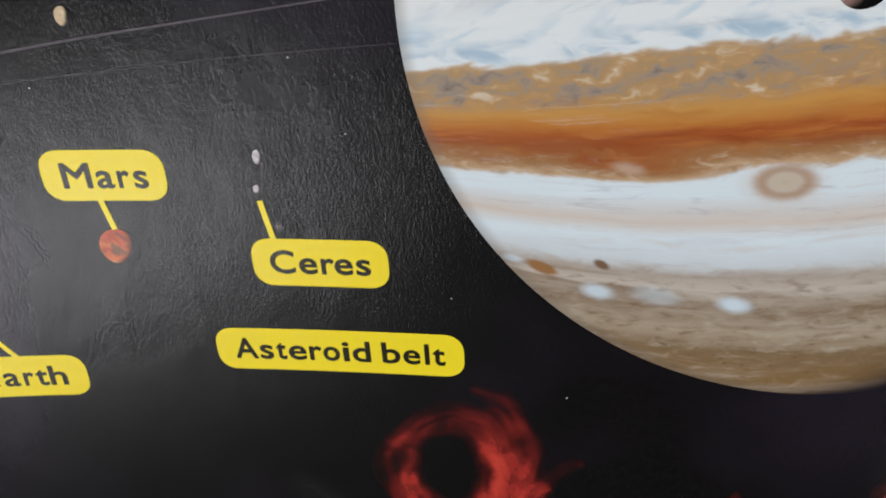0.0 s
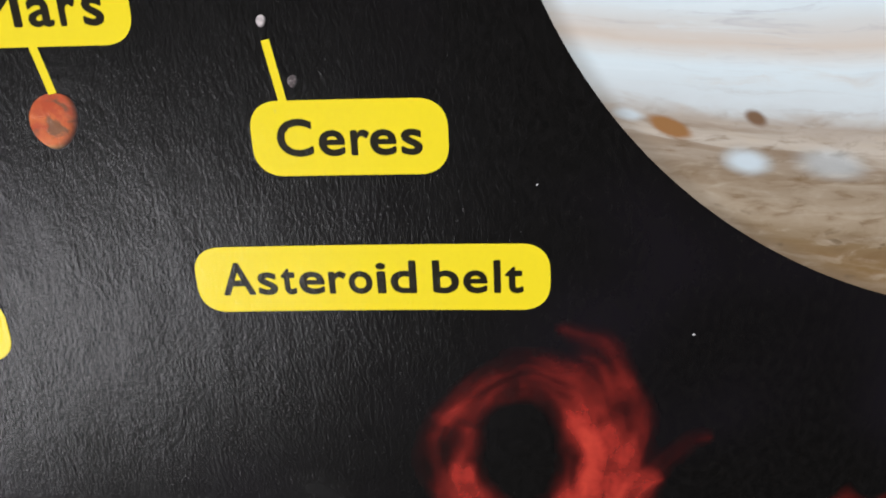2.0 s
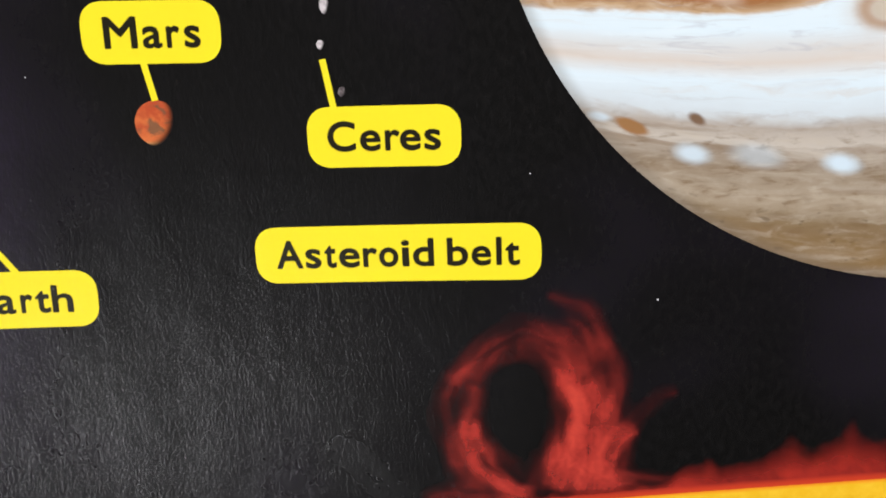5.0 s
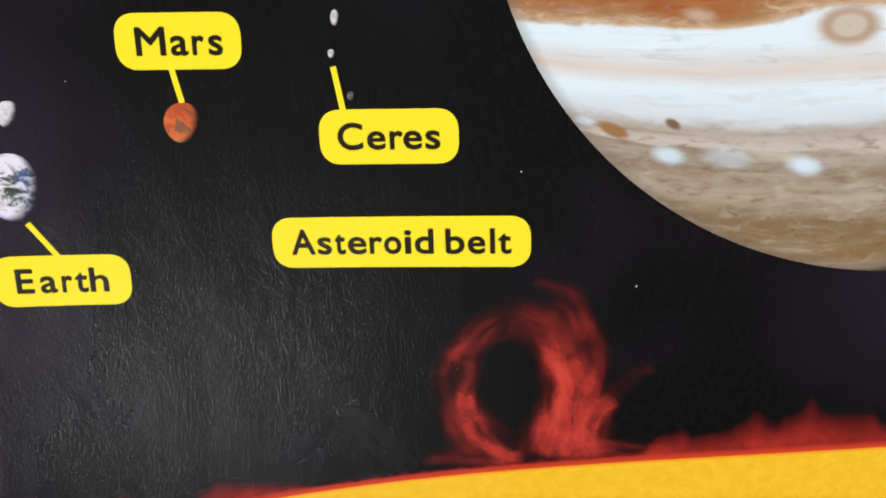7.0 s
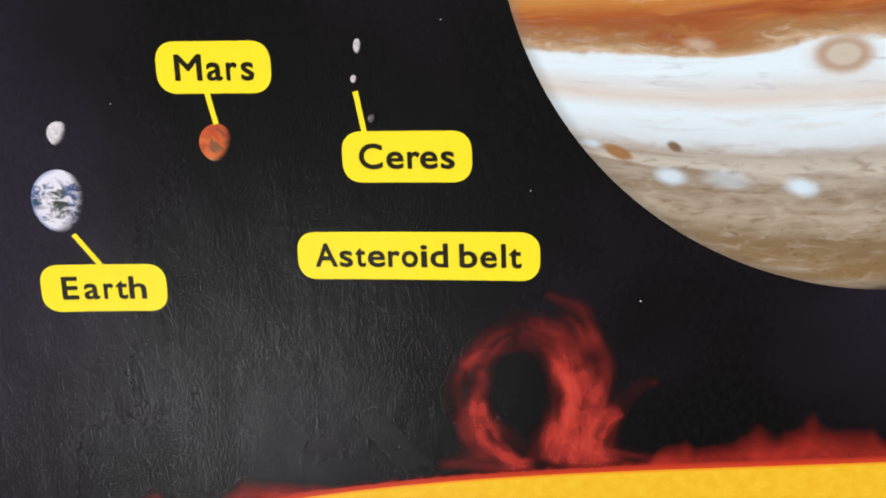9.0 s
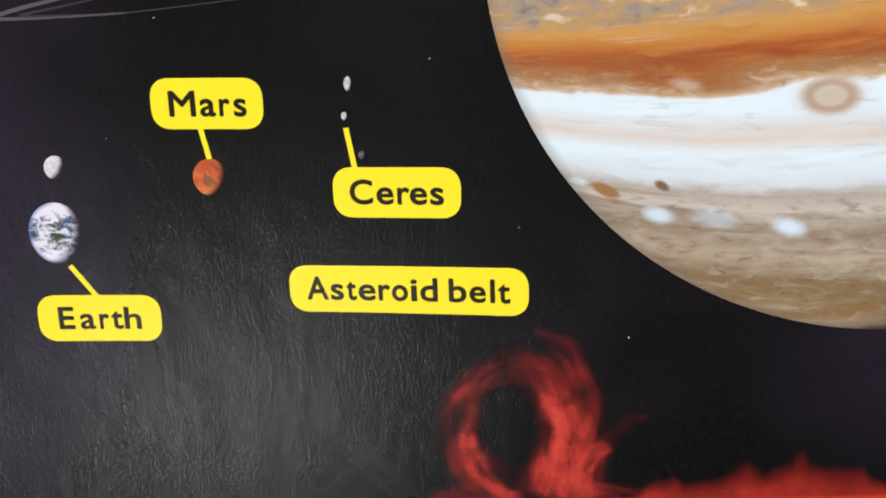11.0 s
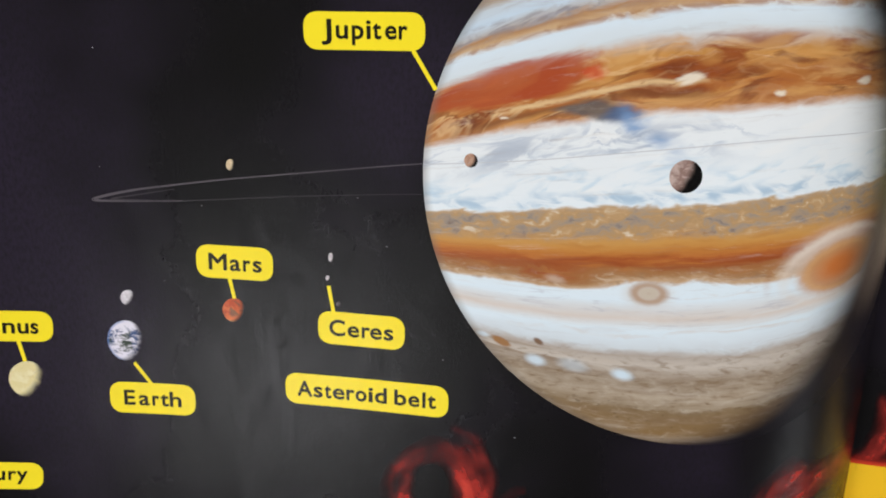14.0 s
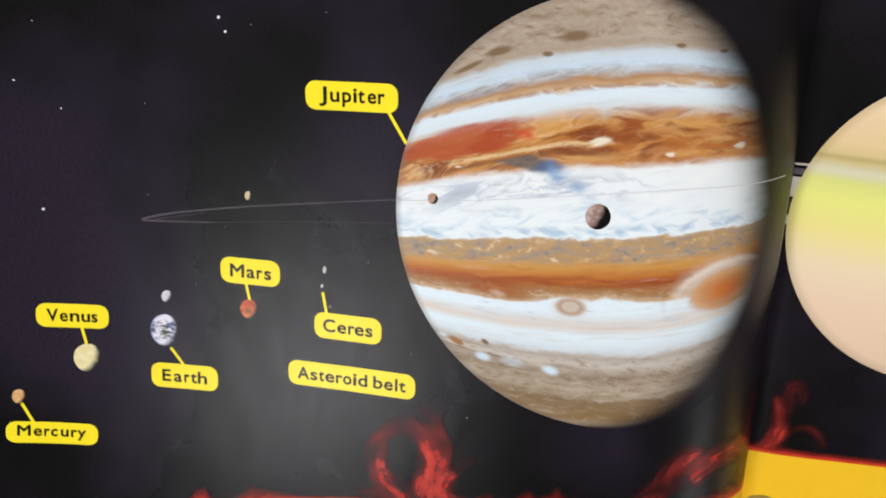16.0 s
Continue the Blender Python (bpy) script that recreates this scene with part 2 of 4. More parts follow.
    for ku, kv, wu, wv in ((-5.1, 19.1, 2.9, 1.1), (10.9, 17.6, 1.7, 0.9), (26.8, 19.5, 2.2, 1.2), (-38.0, 10.6, 1.1, 0.6)):
        col = mix(0.95 * step(1.0, 0.3, length((u - ku + curl * 5.0) / wu, (v - kv - 0.2 * (u - ku) + lick * 4.0) / wv)), col, rgb(232, 220, 200))
    # the streaky haze and pale blue curls of the bright zone
    sweep = fuzz(u * 0.075 + slow, (v - 0.28 * u) * 0.26 + curl * 0.9, 70.0, 1.0, 3.0, 0.5, 0.6)
    ez = step(-0.06, 0.0, warped) * step(0.27, 0.2, warped)
    col = mix(clamp(ez * hill(lat, 0.04, 0.15) * step(0.03, 0.26, sweep) * (0.35 + 0.4 * step(10.0, -10.0, u))), col, rgb(164, 198, 222))
    col = mix(clamp(ez * step(-0.03, -0.2, sweep) * 0.6), col, rgb(238, 240, 240))
    col = mix(clamp(ez * hill(lat, 0.17, 0.12) * step(8.0, -14.0, u) * step(0.0, 0.14, thread + curl * 0.4) * 0.75), col, rgb(160, 172, 190))
    # blue-grey festoons of the bright zone
    head2 = step(1.0, 0.35, length((u + 21.0) / 8.4, (v - 12.9) / 2.2) + curl * 1.3 + lick * 0.6)
    col = mix(head2 * 0.9, col, rgb(98, 92, 90))
    col = mix(step(1.0, 0.2, length((u + 16.0) / 5.0, (v - 12.2) / 2.4) + curl * 1.2 + lick * 0.8) * 0.8, col, rgb(72, 98, 138))
    tail = hill(v - 10.6 + 0.55 * (u + 14.0) + curl * 6.0, 0.0, 3.2) * step(-18.5, -15.0, u) * step(-3.0, -10.0, u)
    col = mix(tail * step(-0.3, 0.12, sweep + lick * 0.6) * 0.85, col, rgb(118, 154, 198))
    haze = hill(lat, 0.17, 0.12) * step(-0.03, 0.2, fuzz(a * 3.2 + slow * 2.0, lat * 13.0 + curl * 2.5, 20.0, 1.0, 4.0, 0.55, 1.2)) * step(0.35, -0.15, a)
    col = mix(haze * 0.85, col, rgb(164, 178, 198))
    fest = hill(lat + curl * 0.03 + scallop * 0.05, -0.032, 0.042) * step(-0.06, 0.14, fuzz(u * 0.16 + v * 0.22 + slow, v * 0.34 - u * 0.05, 24.0, 1.0, 3.0, 0.5, 0.7))
    col = mix(fest * 0.75, col, rgb(150, 184, 210))
    comb = hill(lat + scallop * 0.06, 0.03, 0.06) * step(0.02, 0.2, fuzz(u * 0.2 - v * 0.1, v * 0.4 - u * 0.12, 27.0, 1.0, 3.0, 0.5, 0.8))
    col = mix(comb * 0.6, col, rgb(182, 210, 228))
    # fine bands and mottling everywhere
    polar = step(-0.58, -0.70, lat) + step(0.76, 0.84, lat)
    col = mix(clamp(step(0.05, 0.3, band) * 0.32 * (1.0 - polar * 0.6)), col, rgb(150, 128, 112))
    col = mix(clamp(step(-0.06, -0.3, band) * 0.22 * (1.0 - polar)), col, rgb(236, 240, 244))
    dash = fuzz(u * 0.2 + slow * 2.0, lat * 34.0 + curl * 1.2, 33.0, 1.0, 3.0, 0.55, 0.3)
    stripe = fuzz(a * 2.2 + slow * 2.0, warped * 24.0 + curl * 0.8, 44.0, 1.0, 4.0, 0.55, 0.3)
    tufts = fuzz(u * 0.3 + slow * 2.0, v * 0.75, 47.0, 1.0, 4.0, 0.6, 0.5)
    col = mix(clamp(polar * step(0.02, 0.24, stripe) * 0.5), col, rgb(134, 110, 84))
    col = mix(clamp(polar * step(-0.02, -0.22, stripe) * 0.45), col, rgb(192, 182, 170))
    col = mix(clamp(polar * step(0.04, 0.26, dash) * 0.45), col, rgb(122, 104, 84))
    col = mix(clamp(polar * step(-0.04, -0.26, dash) * 0.35), col, rgb(198, 186, 172))
    col = mix(clamp(polar * step(0.0, 0.24, tufts) * 0.75), col, rgb(118, 94, 66))
    col = mix(clamp(polar * step(-0.02, -0.24, tufts) * 0.5), col, rgb(196, 184, 168))
    col = mix(clamp(step(-0.84, -0.97, lat) * 0.5), col, rgb(150, 118, 74))
    rag = fuzz(a * 9.0 + slow * 3.0, lat * 30.0 + curl * 2.0, 81.0, 1.0, 4.0, 0.6, 1.0)
    col = mix(clamp(hill(lat, 0.665, 0.05) * step(-0.08, 0.12, rag) * (0.5 + 0.4 * step(0.1, -0.5, a))), col, rgb(142, 138, 142))
    col = mix(clamp(hill(lat, 0.605, 0.02) * step(-0.1, 0.1, rag) * 0.6), col, rgb(150, 92, 50))
    veil = fuzz(u * 0.05 + slow * 2.0, warped * 30.0 + curl * 0.8, 84.0, 1.0, 4.0, 0.6, 0.4)
    pale = step(-0.60, -0.54, lat) * step(-0.36, -0.40, lat)
    col = mix(clamp(pale * step(0.04, 0.24, veil) * 0.55), col, rgb(206, 194, 184))
    col = mix(clamp(pale * step(-0.04, -0.24, veil) * 0.5), col, rgb(226, 238, 246))
    shade = fuzz(u * 0.035 + slow * 2.0, lat * 22.0 + curl, 87.0, 1.0, 4.0, 0.6, 0.4)
    cap = step(-0.60, -0.66, lat)
    col = mix(clamp(cap * step(0.02, 0.2, shade) * 0.6), col, rgb(128, 104, 78))
    col = mix(clamp(cap * step(-0.02, -0.2, shade) * 0.55), col, rgb(190, 178, 162))
    specks = fuzz(u * 0.5, lat * 46.0, 90.0, 1.0, 2.0, 0.5, 0.2)
    col = mix(clamp(step(-0.76, -0.86, lat) * step(0.12, 0.26, specks) * 0.6), col, rgb(92, 74, 52))
    zones = hill(lat, 0.69, 0.08) + hill(lat, -0.43, 0.16)
    col = mix(clamp(zones * step(0.05, 0.2, fuzz(a * 6.0, warped * 40.0, 40.0, 1.0, 4.0, 0.6, 0.8)) * 0.5), col, rgb(176, 176, 186))

    def oval(col, ou, ov, wu, wv, tone, force=1.0, soft=0.6, turn=0.0):
        du, dv = u - ou, v - ov
        c, s = math.cos(radians(turn)), math.sin(radians(turn))
        return mix(force * step(1.0, soft, length((c * du + s * dv) / wu, (c * dv - s * du) / wv) + small * 0.25), col, tone)

    # the ring-shaped oval
    col = oval(col, -8.9, -21.7, 6.4, 3.6, rgb(206, 186, 168), 0.6, 0.2)
    ring = length((u + 8.7) / 2.5, (v + 21.6) / 1.65) + small * 0.15
    col = mix(hill(ring, 1.05, 0.75) * 0.8, col, rgb(172, 136, 104))
    col = mix(step(0.9, 0.55, ring), col, rgb(198, 186, 170))
    col = mix(step(0.3, 0.0, ring) * 0.5, col, rgb(192, 172, 154))
    # pale bay under the southern belt
    col = oval(col, -26.6, -20.2, 3.0, 1.2, rgb(206, 190, 172), 0.55, 0.2, -12)
    # the great red spot in its pale hollow, close to the fold
    col = oval(col, 27.0, -12.6, 14.0, 6.8, rgb(216, 200, 186), 0.85, 0.4, 14)
    spot = length((0.966 * (u - 29.0) + 0.259 * (v + 15.4)) / 11.0, (0.966 * (v + 15.4) - 0.259 * (u - 29.0)) / 5.6) + small * 0.15 + curl * 0.12
    col = mix(hill(spot, 1.5, 0.12) * step(0.1, -0.6, (u - 29.0) * 0.05 - (v + 15.4) * 0.12) * 0.2, col, rgb(176, 112, 66))
    col = mix(hill(spot, 1.2, 0.2) * (0.2 + 0.5 * step(-21.0, -11.0, v)), col, rgb(228, 216, 204))
    col = mix(step(1.05, 0.7, spot) * 0.9, col, rgb(194, 136, 82))
    col = mix(hill(spot, 0.74, 0.14) * 0.45, col, rgb(214, 168, 116))
    col = mix(step(0.72, 0.15, spot) * 0.9, col, rgb(202, 112, 48))
    # small ovals of the south
    col = oval(col, -36.4, -34.2, 2.6, 1.0, rgb(154, 112, 72), 1.0, 0.55, -24)
    col = oval(col, -29.0, -33.5, 1.5, 0.8, rgb(122, 96, 76), 1.0, 0.4, -30)
    for ou, ov, wu, wv, f in ((-29.4, -37.5, 3.0, 1.6, 0.9), (-22.0, -37.8, 4.4, 1.9, 0.45), (-12.3, -38.9, 3.1, 1.6, 1.0), (-40.2, -33.0, 2.0, 0.8, 0.8)):
        col = oval(col, ou, ov, wu, wv, rgb(208, 224, 236), f, 0.25, -12)
    # dark eddies of the north
    for ou, ov, wu, wv, turn in ((-29.6, 38.0, 4.4, 1.3, 18), (-12.7, 42.3, 4.6, 1.6, 8), (-18.6, 38.0, 1.7, 0.8, 5), (-36.5, 34.0, 5.5, 0.8, 28), (10.2, 41.4, 1.6, 0.7, 0), (20.0, 40.6, 1.4, 0.6, 0)):
        col = oval(col, ou, ov, wu, wv, rgb(122, 98, 72), 0.95, 0.4, turn)
    # night side of the pictured planet, and its thin dim rim
    col = mix(step(0.965, 1.0, length(x, y)) * 0.45, col, rgb(120, 110, 100))
    edge = (0.765 - 0.075 * step(-0.1, 0.7, y) - 0.01) * root(1.0 - y * y) + small * 0.01 + curl * 0.03
    dusk = step(-0.28, 0.03, x - edge)
    return mix(clamp(dusk * (0.55 + 0.45 * dusk)), col, night(u, v))


def ball_paint(main, second, third, spots, blend=0.5, reach=0.62, lean=-20, freq=2.4):
    """A small pictured planet, lit from the left: 'ball' runs from -1 to 1 over its disc."""
    def paint(u, v):
        x, y = uv("ball")
        n = fuzz(x, y, spots, 1.6, 5.0, 0.6, 0.5)
        col = mix(step(-0.08, 0.14, n), main, second)
        col = mix(step(0.06, 0.2, fuzz(x * 1.0, y * 1.6, spots + 9.0, freq, 4.0, 0.6, 0.8)) * blend, col, third)
        c, s = math.cos(radians(lean)), math.sin(radians(lean))
        p, q = c * x + s * y, c * y - s * x
        dark = step(-0.45, 0.12, p - reach * root(1.0 - q * q) + n * 0.5)
        return mix(dark, col, night(u, v))
    return paint


def mars_paint(u, v):
    x, y = uv("ball")
    n = fuzz(x, y, 1.7, 1.8, 4.0, 0.6, 0.5)
    col = mix(step(-0.15, 0.2, n + y * 0.15), rgb(212, 112, 62), rgb(184, 78, 46))
    land = step(0.02, 0.16, fuzz(x, y * 1.3, 12.0, 1.3, 5.0, 0.6, 0.6) + 0.14 * hill(length(x + 0.05, y + 0.15), 0.0, 0.7) - 0.04)
    col = mix(clamp(land * 0.75), col, rgb(92, 82, 62))
    col = mix(step(-0.75, -0.95, y + n * 0.2), col, rgb(230, 170, 110))
    p, q = 0.9 * x - 0.42 * y, 0.9 * y + 0.42 * x
    return mix(step(-0.4, 0.05, p - 0.62 * root(1.0 - q * q)), col, night(u, v))


def earth_paint(u, v):
    x, y = uv("ball")
    n = fuzz(x, y, 4.1, 1.5, 5.0, 0.6, 0.8)
    cloud = fuzz(x * 0.9, y * 1.5, 15.0, 2.1, 5.0, 0.65, 1.3)
    col = mix(step(-0.02, 0.08, n + 0.26 * hill(length(x + 0.1, y + 0.05), 0.0, 0.75) - 0.06), rgb(66, 86, 128), rgb(62, 72, 62))
    col = mix(step(-0.09, 0.1, cloud + 0.16 * step(0.3, 1.0, absolute(y)) - 0.1 * hill(length(x + 0.12, y + 0.1), 0.0, 0.45)), col, rgb(228, 224, 236))
    col = mix(step(0.86, 1.0, length(x, y)) * step(0.2, -0.4, x) * 0.7, col, rgb(84, 116, 176))
    p, q = 0.93 * x - 0.36 * y, 0.93 * y + 0.36 * x
    return mix(step(-0.4, 0.1, p - 0.7 * root(1.0 - q * q) + n * 0.3), col, night(u, v))


def sun_paint(u, v):
    d = length(u - 37.0, v + 708.0) - 630.0
    n = fuzz(u, v, 0.0, 0.5, 5.0, 0.65)
    col = mix(step(-0.2, 0.25, n), rgb(235, 181, 36), rgb(243, 196, 52))
    col = mix(step(-1.0, -0.1, d + n * 0.4), col, rgb(238, 128, 32))
    return mix(step(-0.4, 0.15, d + n * 0.3), col, rgb(206, 50, 30))


def flame_paint(u, v):
    """The low red flames along the sun's rim; 'wisp' gives the run and the share of the local height."""
    s, h = uv("wisp")
    lick = fuzz(u + v * 0.5, v * 0.8, 0.0, 0.42, 4.0, 0.55, 0.6)
    puff = fuzz(u, v, 6.0, 0.16, 3.0, 0.5)
    f = step(1.0, 0.25, h + lick * 0.6)
    rim = step(0.8, -0.1, v - s + lick * 0.5)
    col = mix(clamp(0.55 + lick * 1.5 + puff * 0.8 - h * 0.35), rgb(118, 32, 30), rgb(188, 54, 42))
    return mix(rim * 0.8, col, rgb(208, 66, 38)), clamp(f * (0.86 + puff * 0.5) + rim) * step(1.0, 0.85, h)


def gas_paint(u, v):
    """Glowing gas: 'wisp' holds how thick it is."""
    d, w = uv("wisp")
    puff = fuzz(u, v, 4.0, 0.45, 4.0, 0.6, 0.8)
    d = clamp(d * (1.0 + puff * 0.6))
    col = ramp(d, [(0.0, rgb(86, 24, 26)), (0.3, rgb(128, 40, 38)), (0.65, rgb(184, 58, 50)), (1.0, rgb(212, 76, 60))])
    return col, step(0.0, 1.0, d * 1.1)


def saturn_paint(u, v):
    x, y = uv("ball")
    lat = y + 0.07 * x + fuzz(x * 1.2, y * 5.0, 0.0, 1.0, 3.0) * 0.02
    col = ramp((lat + 1.0) * 0.5, [
        (0.0, rgb(220, 192, 166)), (0.22, rgb(230, 202, 176)), (0.34, rgb(232, 212, 178)), (0.46, rgb(232, 220, 140)), (0.56, rgb(228, 228, 130)),
        (0.62, rgb(214, 216, 130)), (0.66, rgb(196, 182, 120)), (0.74, rgb(224, 198, 150)), (0.86, rgb(232, 206, 168)), (1.0, rgb(206, 182, 150))])
    shade = hill(lat, 0.30, 0.075)
    col = mix(shade * 0.75, col, rgb(216, 212, 190))
    col = mix(0.4 * hill(lat, 0.385, 0.03), col, rgb(150, 130, 80))
    return mix(step(0.93, 1.0, length(x, y)) * 0.35, col, rgb(150, 130, 90))


def dot_paint(u, v):
    x, y = uv("ball")
    return mix(0.0, rgb(235, 235, 240), rgb(235, 235, 240)), step(1.0, 0.25, length(x, y))


JUPITER = ink("jupiter_print", jupiter_paint, 0.3)
SUN = ink("sun_print", sun_paint)
PLAIN_SUN = flat_ink("yellow_sun_print", rgb(238, 190, 42), 0.06)
SPOT = flat_ink("grey_spot_print", rgb(150, 122, 60), 0.2)
FLAME = ink("flame_print", flame_paint)
GAS = ink("gas_print", gas_paint)
SATURN = ink("saturn_print", saturn_paint)
STAR = ink("star_print", dot_paint)
RING = flat_ink("ring_line_print", rgb(92, 86, 92), 0.3)
RING_DIM = flat_ink("dim_ring_print", rgb(62, 58, 62), 0.3)
RING_SHADE = flat_ink("ring_shadow_print", rgb(200, 203, 208), 0.05)
BAND = flat_ink("pale_band_print", rgb(196, 188, 176), 0.06)
MARS = ink("mars_print", mars_paint)
EARTH = ink("earth_print", earth_paint)
MOON = ink("moon_print", ball_paint(rgb(206, 200, 206), rgb(232, 228, 232), rgb(150, 146, 150), 6.3, 0.6, 0.35, -30))
VENUS = ink("venus_print", ball_paint(rgb(228, 214, 160), rgb(238, 228, 186), rgb(208, 188, 130), 8.8, 0.4, 0.56, -30))
MERCURY = ink("mercury_print", ball_paint(rgb(214, 166, 110), rgb(226, 186, 136), rgb(170, 120, 80), 3.3, 0.6, 0.6, -30))
TAN_MOON = ink("tan_moon_print", ball_paint(rgb(206, 184, 150), rgb(226, 208, 176), rgb(160, 130, 100), 5.5, 0.6, 0.5))
BROWN_MOON = ink("brown_moon_print", ball_paint(rgb(170, 130, 108), rgb(196, 160, 138), rgb(120, 84, 66), 2.2, 0.7, 0.62))
GREY_MOON = ink("grey_moon_print", ball_paint(rgb(144, 118, 110), rgb(190, 168, 160), rgb(208, 184, 178), 7.4, 0.7, 0.3, -25))
DIM_PEBBLE = ink("dim_asteroid_print", ball_paint(rgb(84, 76, 78), rgb(150, 140, 142), rgb(40, 36, 38), 9.1, 0.8, 0.5))
PEBBLE = ink("asteroid_print", ball_paint(rgb(186, 178, 182), rgb(216, 208, 210), rgb(120, 110, 112), 9.9, 0.7, 0.66))


def plain(name, c1, c2, scale, rough=0.7, relief=0.0005, stretch=1.0):
    def paint():
        n = X.tree.nodes.new("ShaderNodeNewGeometry")
        s = X.tree.nodes.new("ShaderNodeSeparateXYZ")
        X.tree.links.new(n.outputs["Position"], s.inputs[0])
        x, y, z = (X(s.outputs[i]) for i in range(3))
        f = fuzz(x, y * stretch, z, scale, 5.0, 0.6)
        g = fuzz(x, y * stretch, z, scale * 11, 3.0, 0.6)
        return mix(clamp(f * 1.6 + g * 0.7 + 0.5), c1, c2), None, (f + g * 0.4) * relief
    return material(name, paint, rough)


WALL = plain("taupe_wall_paint", (0.13, 0.124, 0.116), (0.16, 0.152, 0.142), 2.0, 0.8)
CEILING = plain("grey_ceiling_paint", (0.155, 0.152, 0.154), (0.18, 0.177, 0.179), 1.5, 0.85)
BOARDS = plain("oak_floor_boards", (0.20, 0.13, 0.075), (0.31, 0.21, 0.125), 3.0, 0.5, 0.0004, 9.0)
EDGE_PAPER = plain("white_page_edges", (0.66, 0.64, 0.60), (0.78, 0.77, 0.73), 90.0, 0.8, 0.0002)
COVER = plain("dark_blue_cover_board", (0.012, 0.016, 0.04), (0.02, 0.026, 0.06), 40.0, 0.45, 0.0001)


# ---------------------------------------------------------------- the pages' shape, in millimetres
FOLD, BEND, TIGHT = 5.8, 43.3, 8.0   # where the left page starts to dive into the gutter, and the radii of its bend
LEFT_EDGE, FOOT, TOP = -188.0, -128.0, 122.0
EASY, DIVE = radians(60), radians(85)  # the wide bend's steepest angle, and that of the short tight one after it


def swell(u):
    q = u / 85.0
    return 8.5 * q * q * (-1.819 - 1.230 * q - 0.0789 * q * q)


def slope(u):
    q = u / 85.0
    return 0.1 * q * (-3.638 - 3.690 * q - 0.3156 * q * q)


TURN = math.atan(slope(FOLD))
WIDE_END = FOLD + BEND * (EASY + TURN)
TIGHT_END = WIDE_END + TIGHT * (DIVE - EASY)
LAST = TIGHT_END + 6.0                 # run of the sheet at the gutter


def left_place(u, v, lift=0.0):
    """A place on the left page: u runs along the sheet, v up it, lift off it (mm in, metres out)."""
    if u <= FOLD:
        x, z, a = u, swell(u), math.atan(slope(u))
    else:
        a = TURN - (min(u, WIDE_END) - FOLD) / BEND
        x = FOLD + BEND * (math.sin(TURN) - math.sin(a))
        z = swell(FOLD) + BEND * (math.cos(a) - math.cos(TURN))
        if u > WIDE_END:
            a = -EASY - (min(u, TIGHT_END) - WIDE_END) / TIGHT
            x += TIGHT * (-math.sin(EASY) - math.sin(a))
            z += TIGHT * (math.cos(a) - math.cos(EASY))
        if u > TIGHT_END:
            x += (u - TIGHT_END) * math.cos(DIVE)
            z -= (u - TIGHT_END) * math.sin(DIVE)
    return Vector((x - lift * math.sin(a), v, z + lift * math.cos(a))) * 0.001


GUTTER = left_place(LAST, 0).x * 1000


def right_place(u, v, lift=0.0):
    """The right page rises gently from the gutter."""
    d = max(u - GUTTER, 0.0)
    z = -28.0 + 3.0 * (1 - math.exp(-d / 10.0)) - 0.00004 * d * d
    return Vector((u, v, z + lift)) * 0.001


# ---------------------------------------------------------------- building helpers
def part(name, bm, mat, parent, label="", smooth=True):
    me = bpy.data.meshes.new(name)
    bm.to_mesh(me)
    bm.free()
    me.materials.append(mat)
    for f in me.polygons:
        f.use_smooth = smooth
    ob = new(name, me)
    ob.parent = parent
    return tagged(ob, label)


def columns(cols, place, lift, extra=None, thick=0.0):
    """A printed sheet: columns of (u, v) points, all of one count, joined side by side. extra(i, j): a second map."""
    bm = bmesh.new()
    page = bm.loops.layers.uv.new("page")
    other = bm.loops.layers.uv.new(extra[0]) if extra else None
    rows = [[bm.verts.new(place(u, v, lift)) for u, v in c] for c in cols]
    for i in range(len(cols) - 1):
        for j in range(len(cols[0]) - 1):
            ids = ((i, j), (i + 1, j), (i + 1, j + 1), (i, j + 1))
            try:
                f = bm.faces.new([rows[a][b] for a, b in ids])
            except ValueError:
                continue
            for loop, (a, b) in zip(f.loops, ids):
                loop[page].uv = cols[a][b]
                if other:
                    loop[other].uv = extra[1](a, b, *cols[a][b])
    return bm


def span(a, b, n):
    return [a + (b - a) * i / n for i in range(n + 1)]


def disc(cu, cv, ru, rv, place, lift, across=48, up=16, right=1e9, turn=0.0):
    """A round printed picture; 'ball' runs -1 to 1 over it."""
    c, s = math.cos(radians(turn)), math.sin(radians(turn))
    cols, loc = [], []
    for k in range(across + 1):
        x = -math.cos(math.pi * k / across) * 0.9999
        h = math.sqrt(1 - x * x)
        line = [(x, h * w) for w in span(-1, 1, up)]
        pts = [(cu + c * x * ru - s * y * rv, cv + s * x * ru + c * y * rv) for x, y in line]
        if pts[0][0] > right:
            break
        cols.append(pts)
        loc.append(line)
    return columns(cols, place, lift, ("ball", lambda i, j, u, v: loc[i][j]))


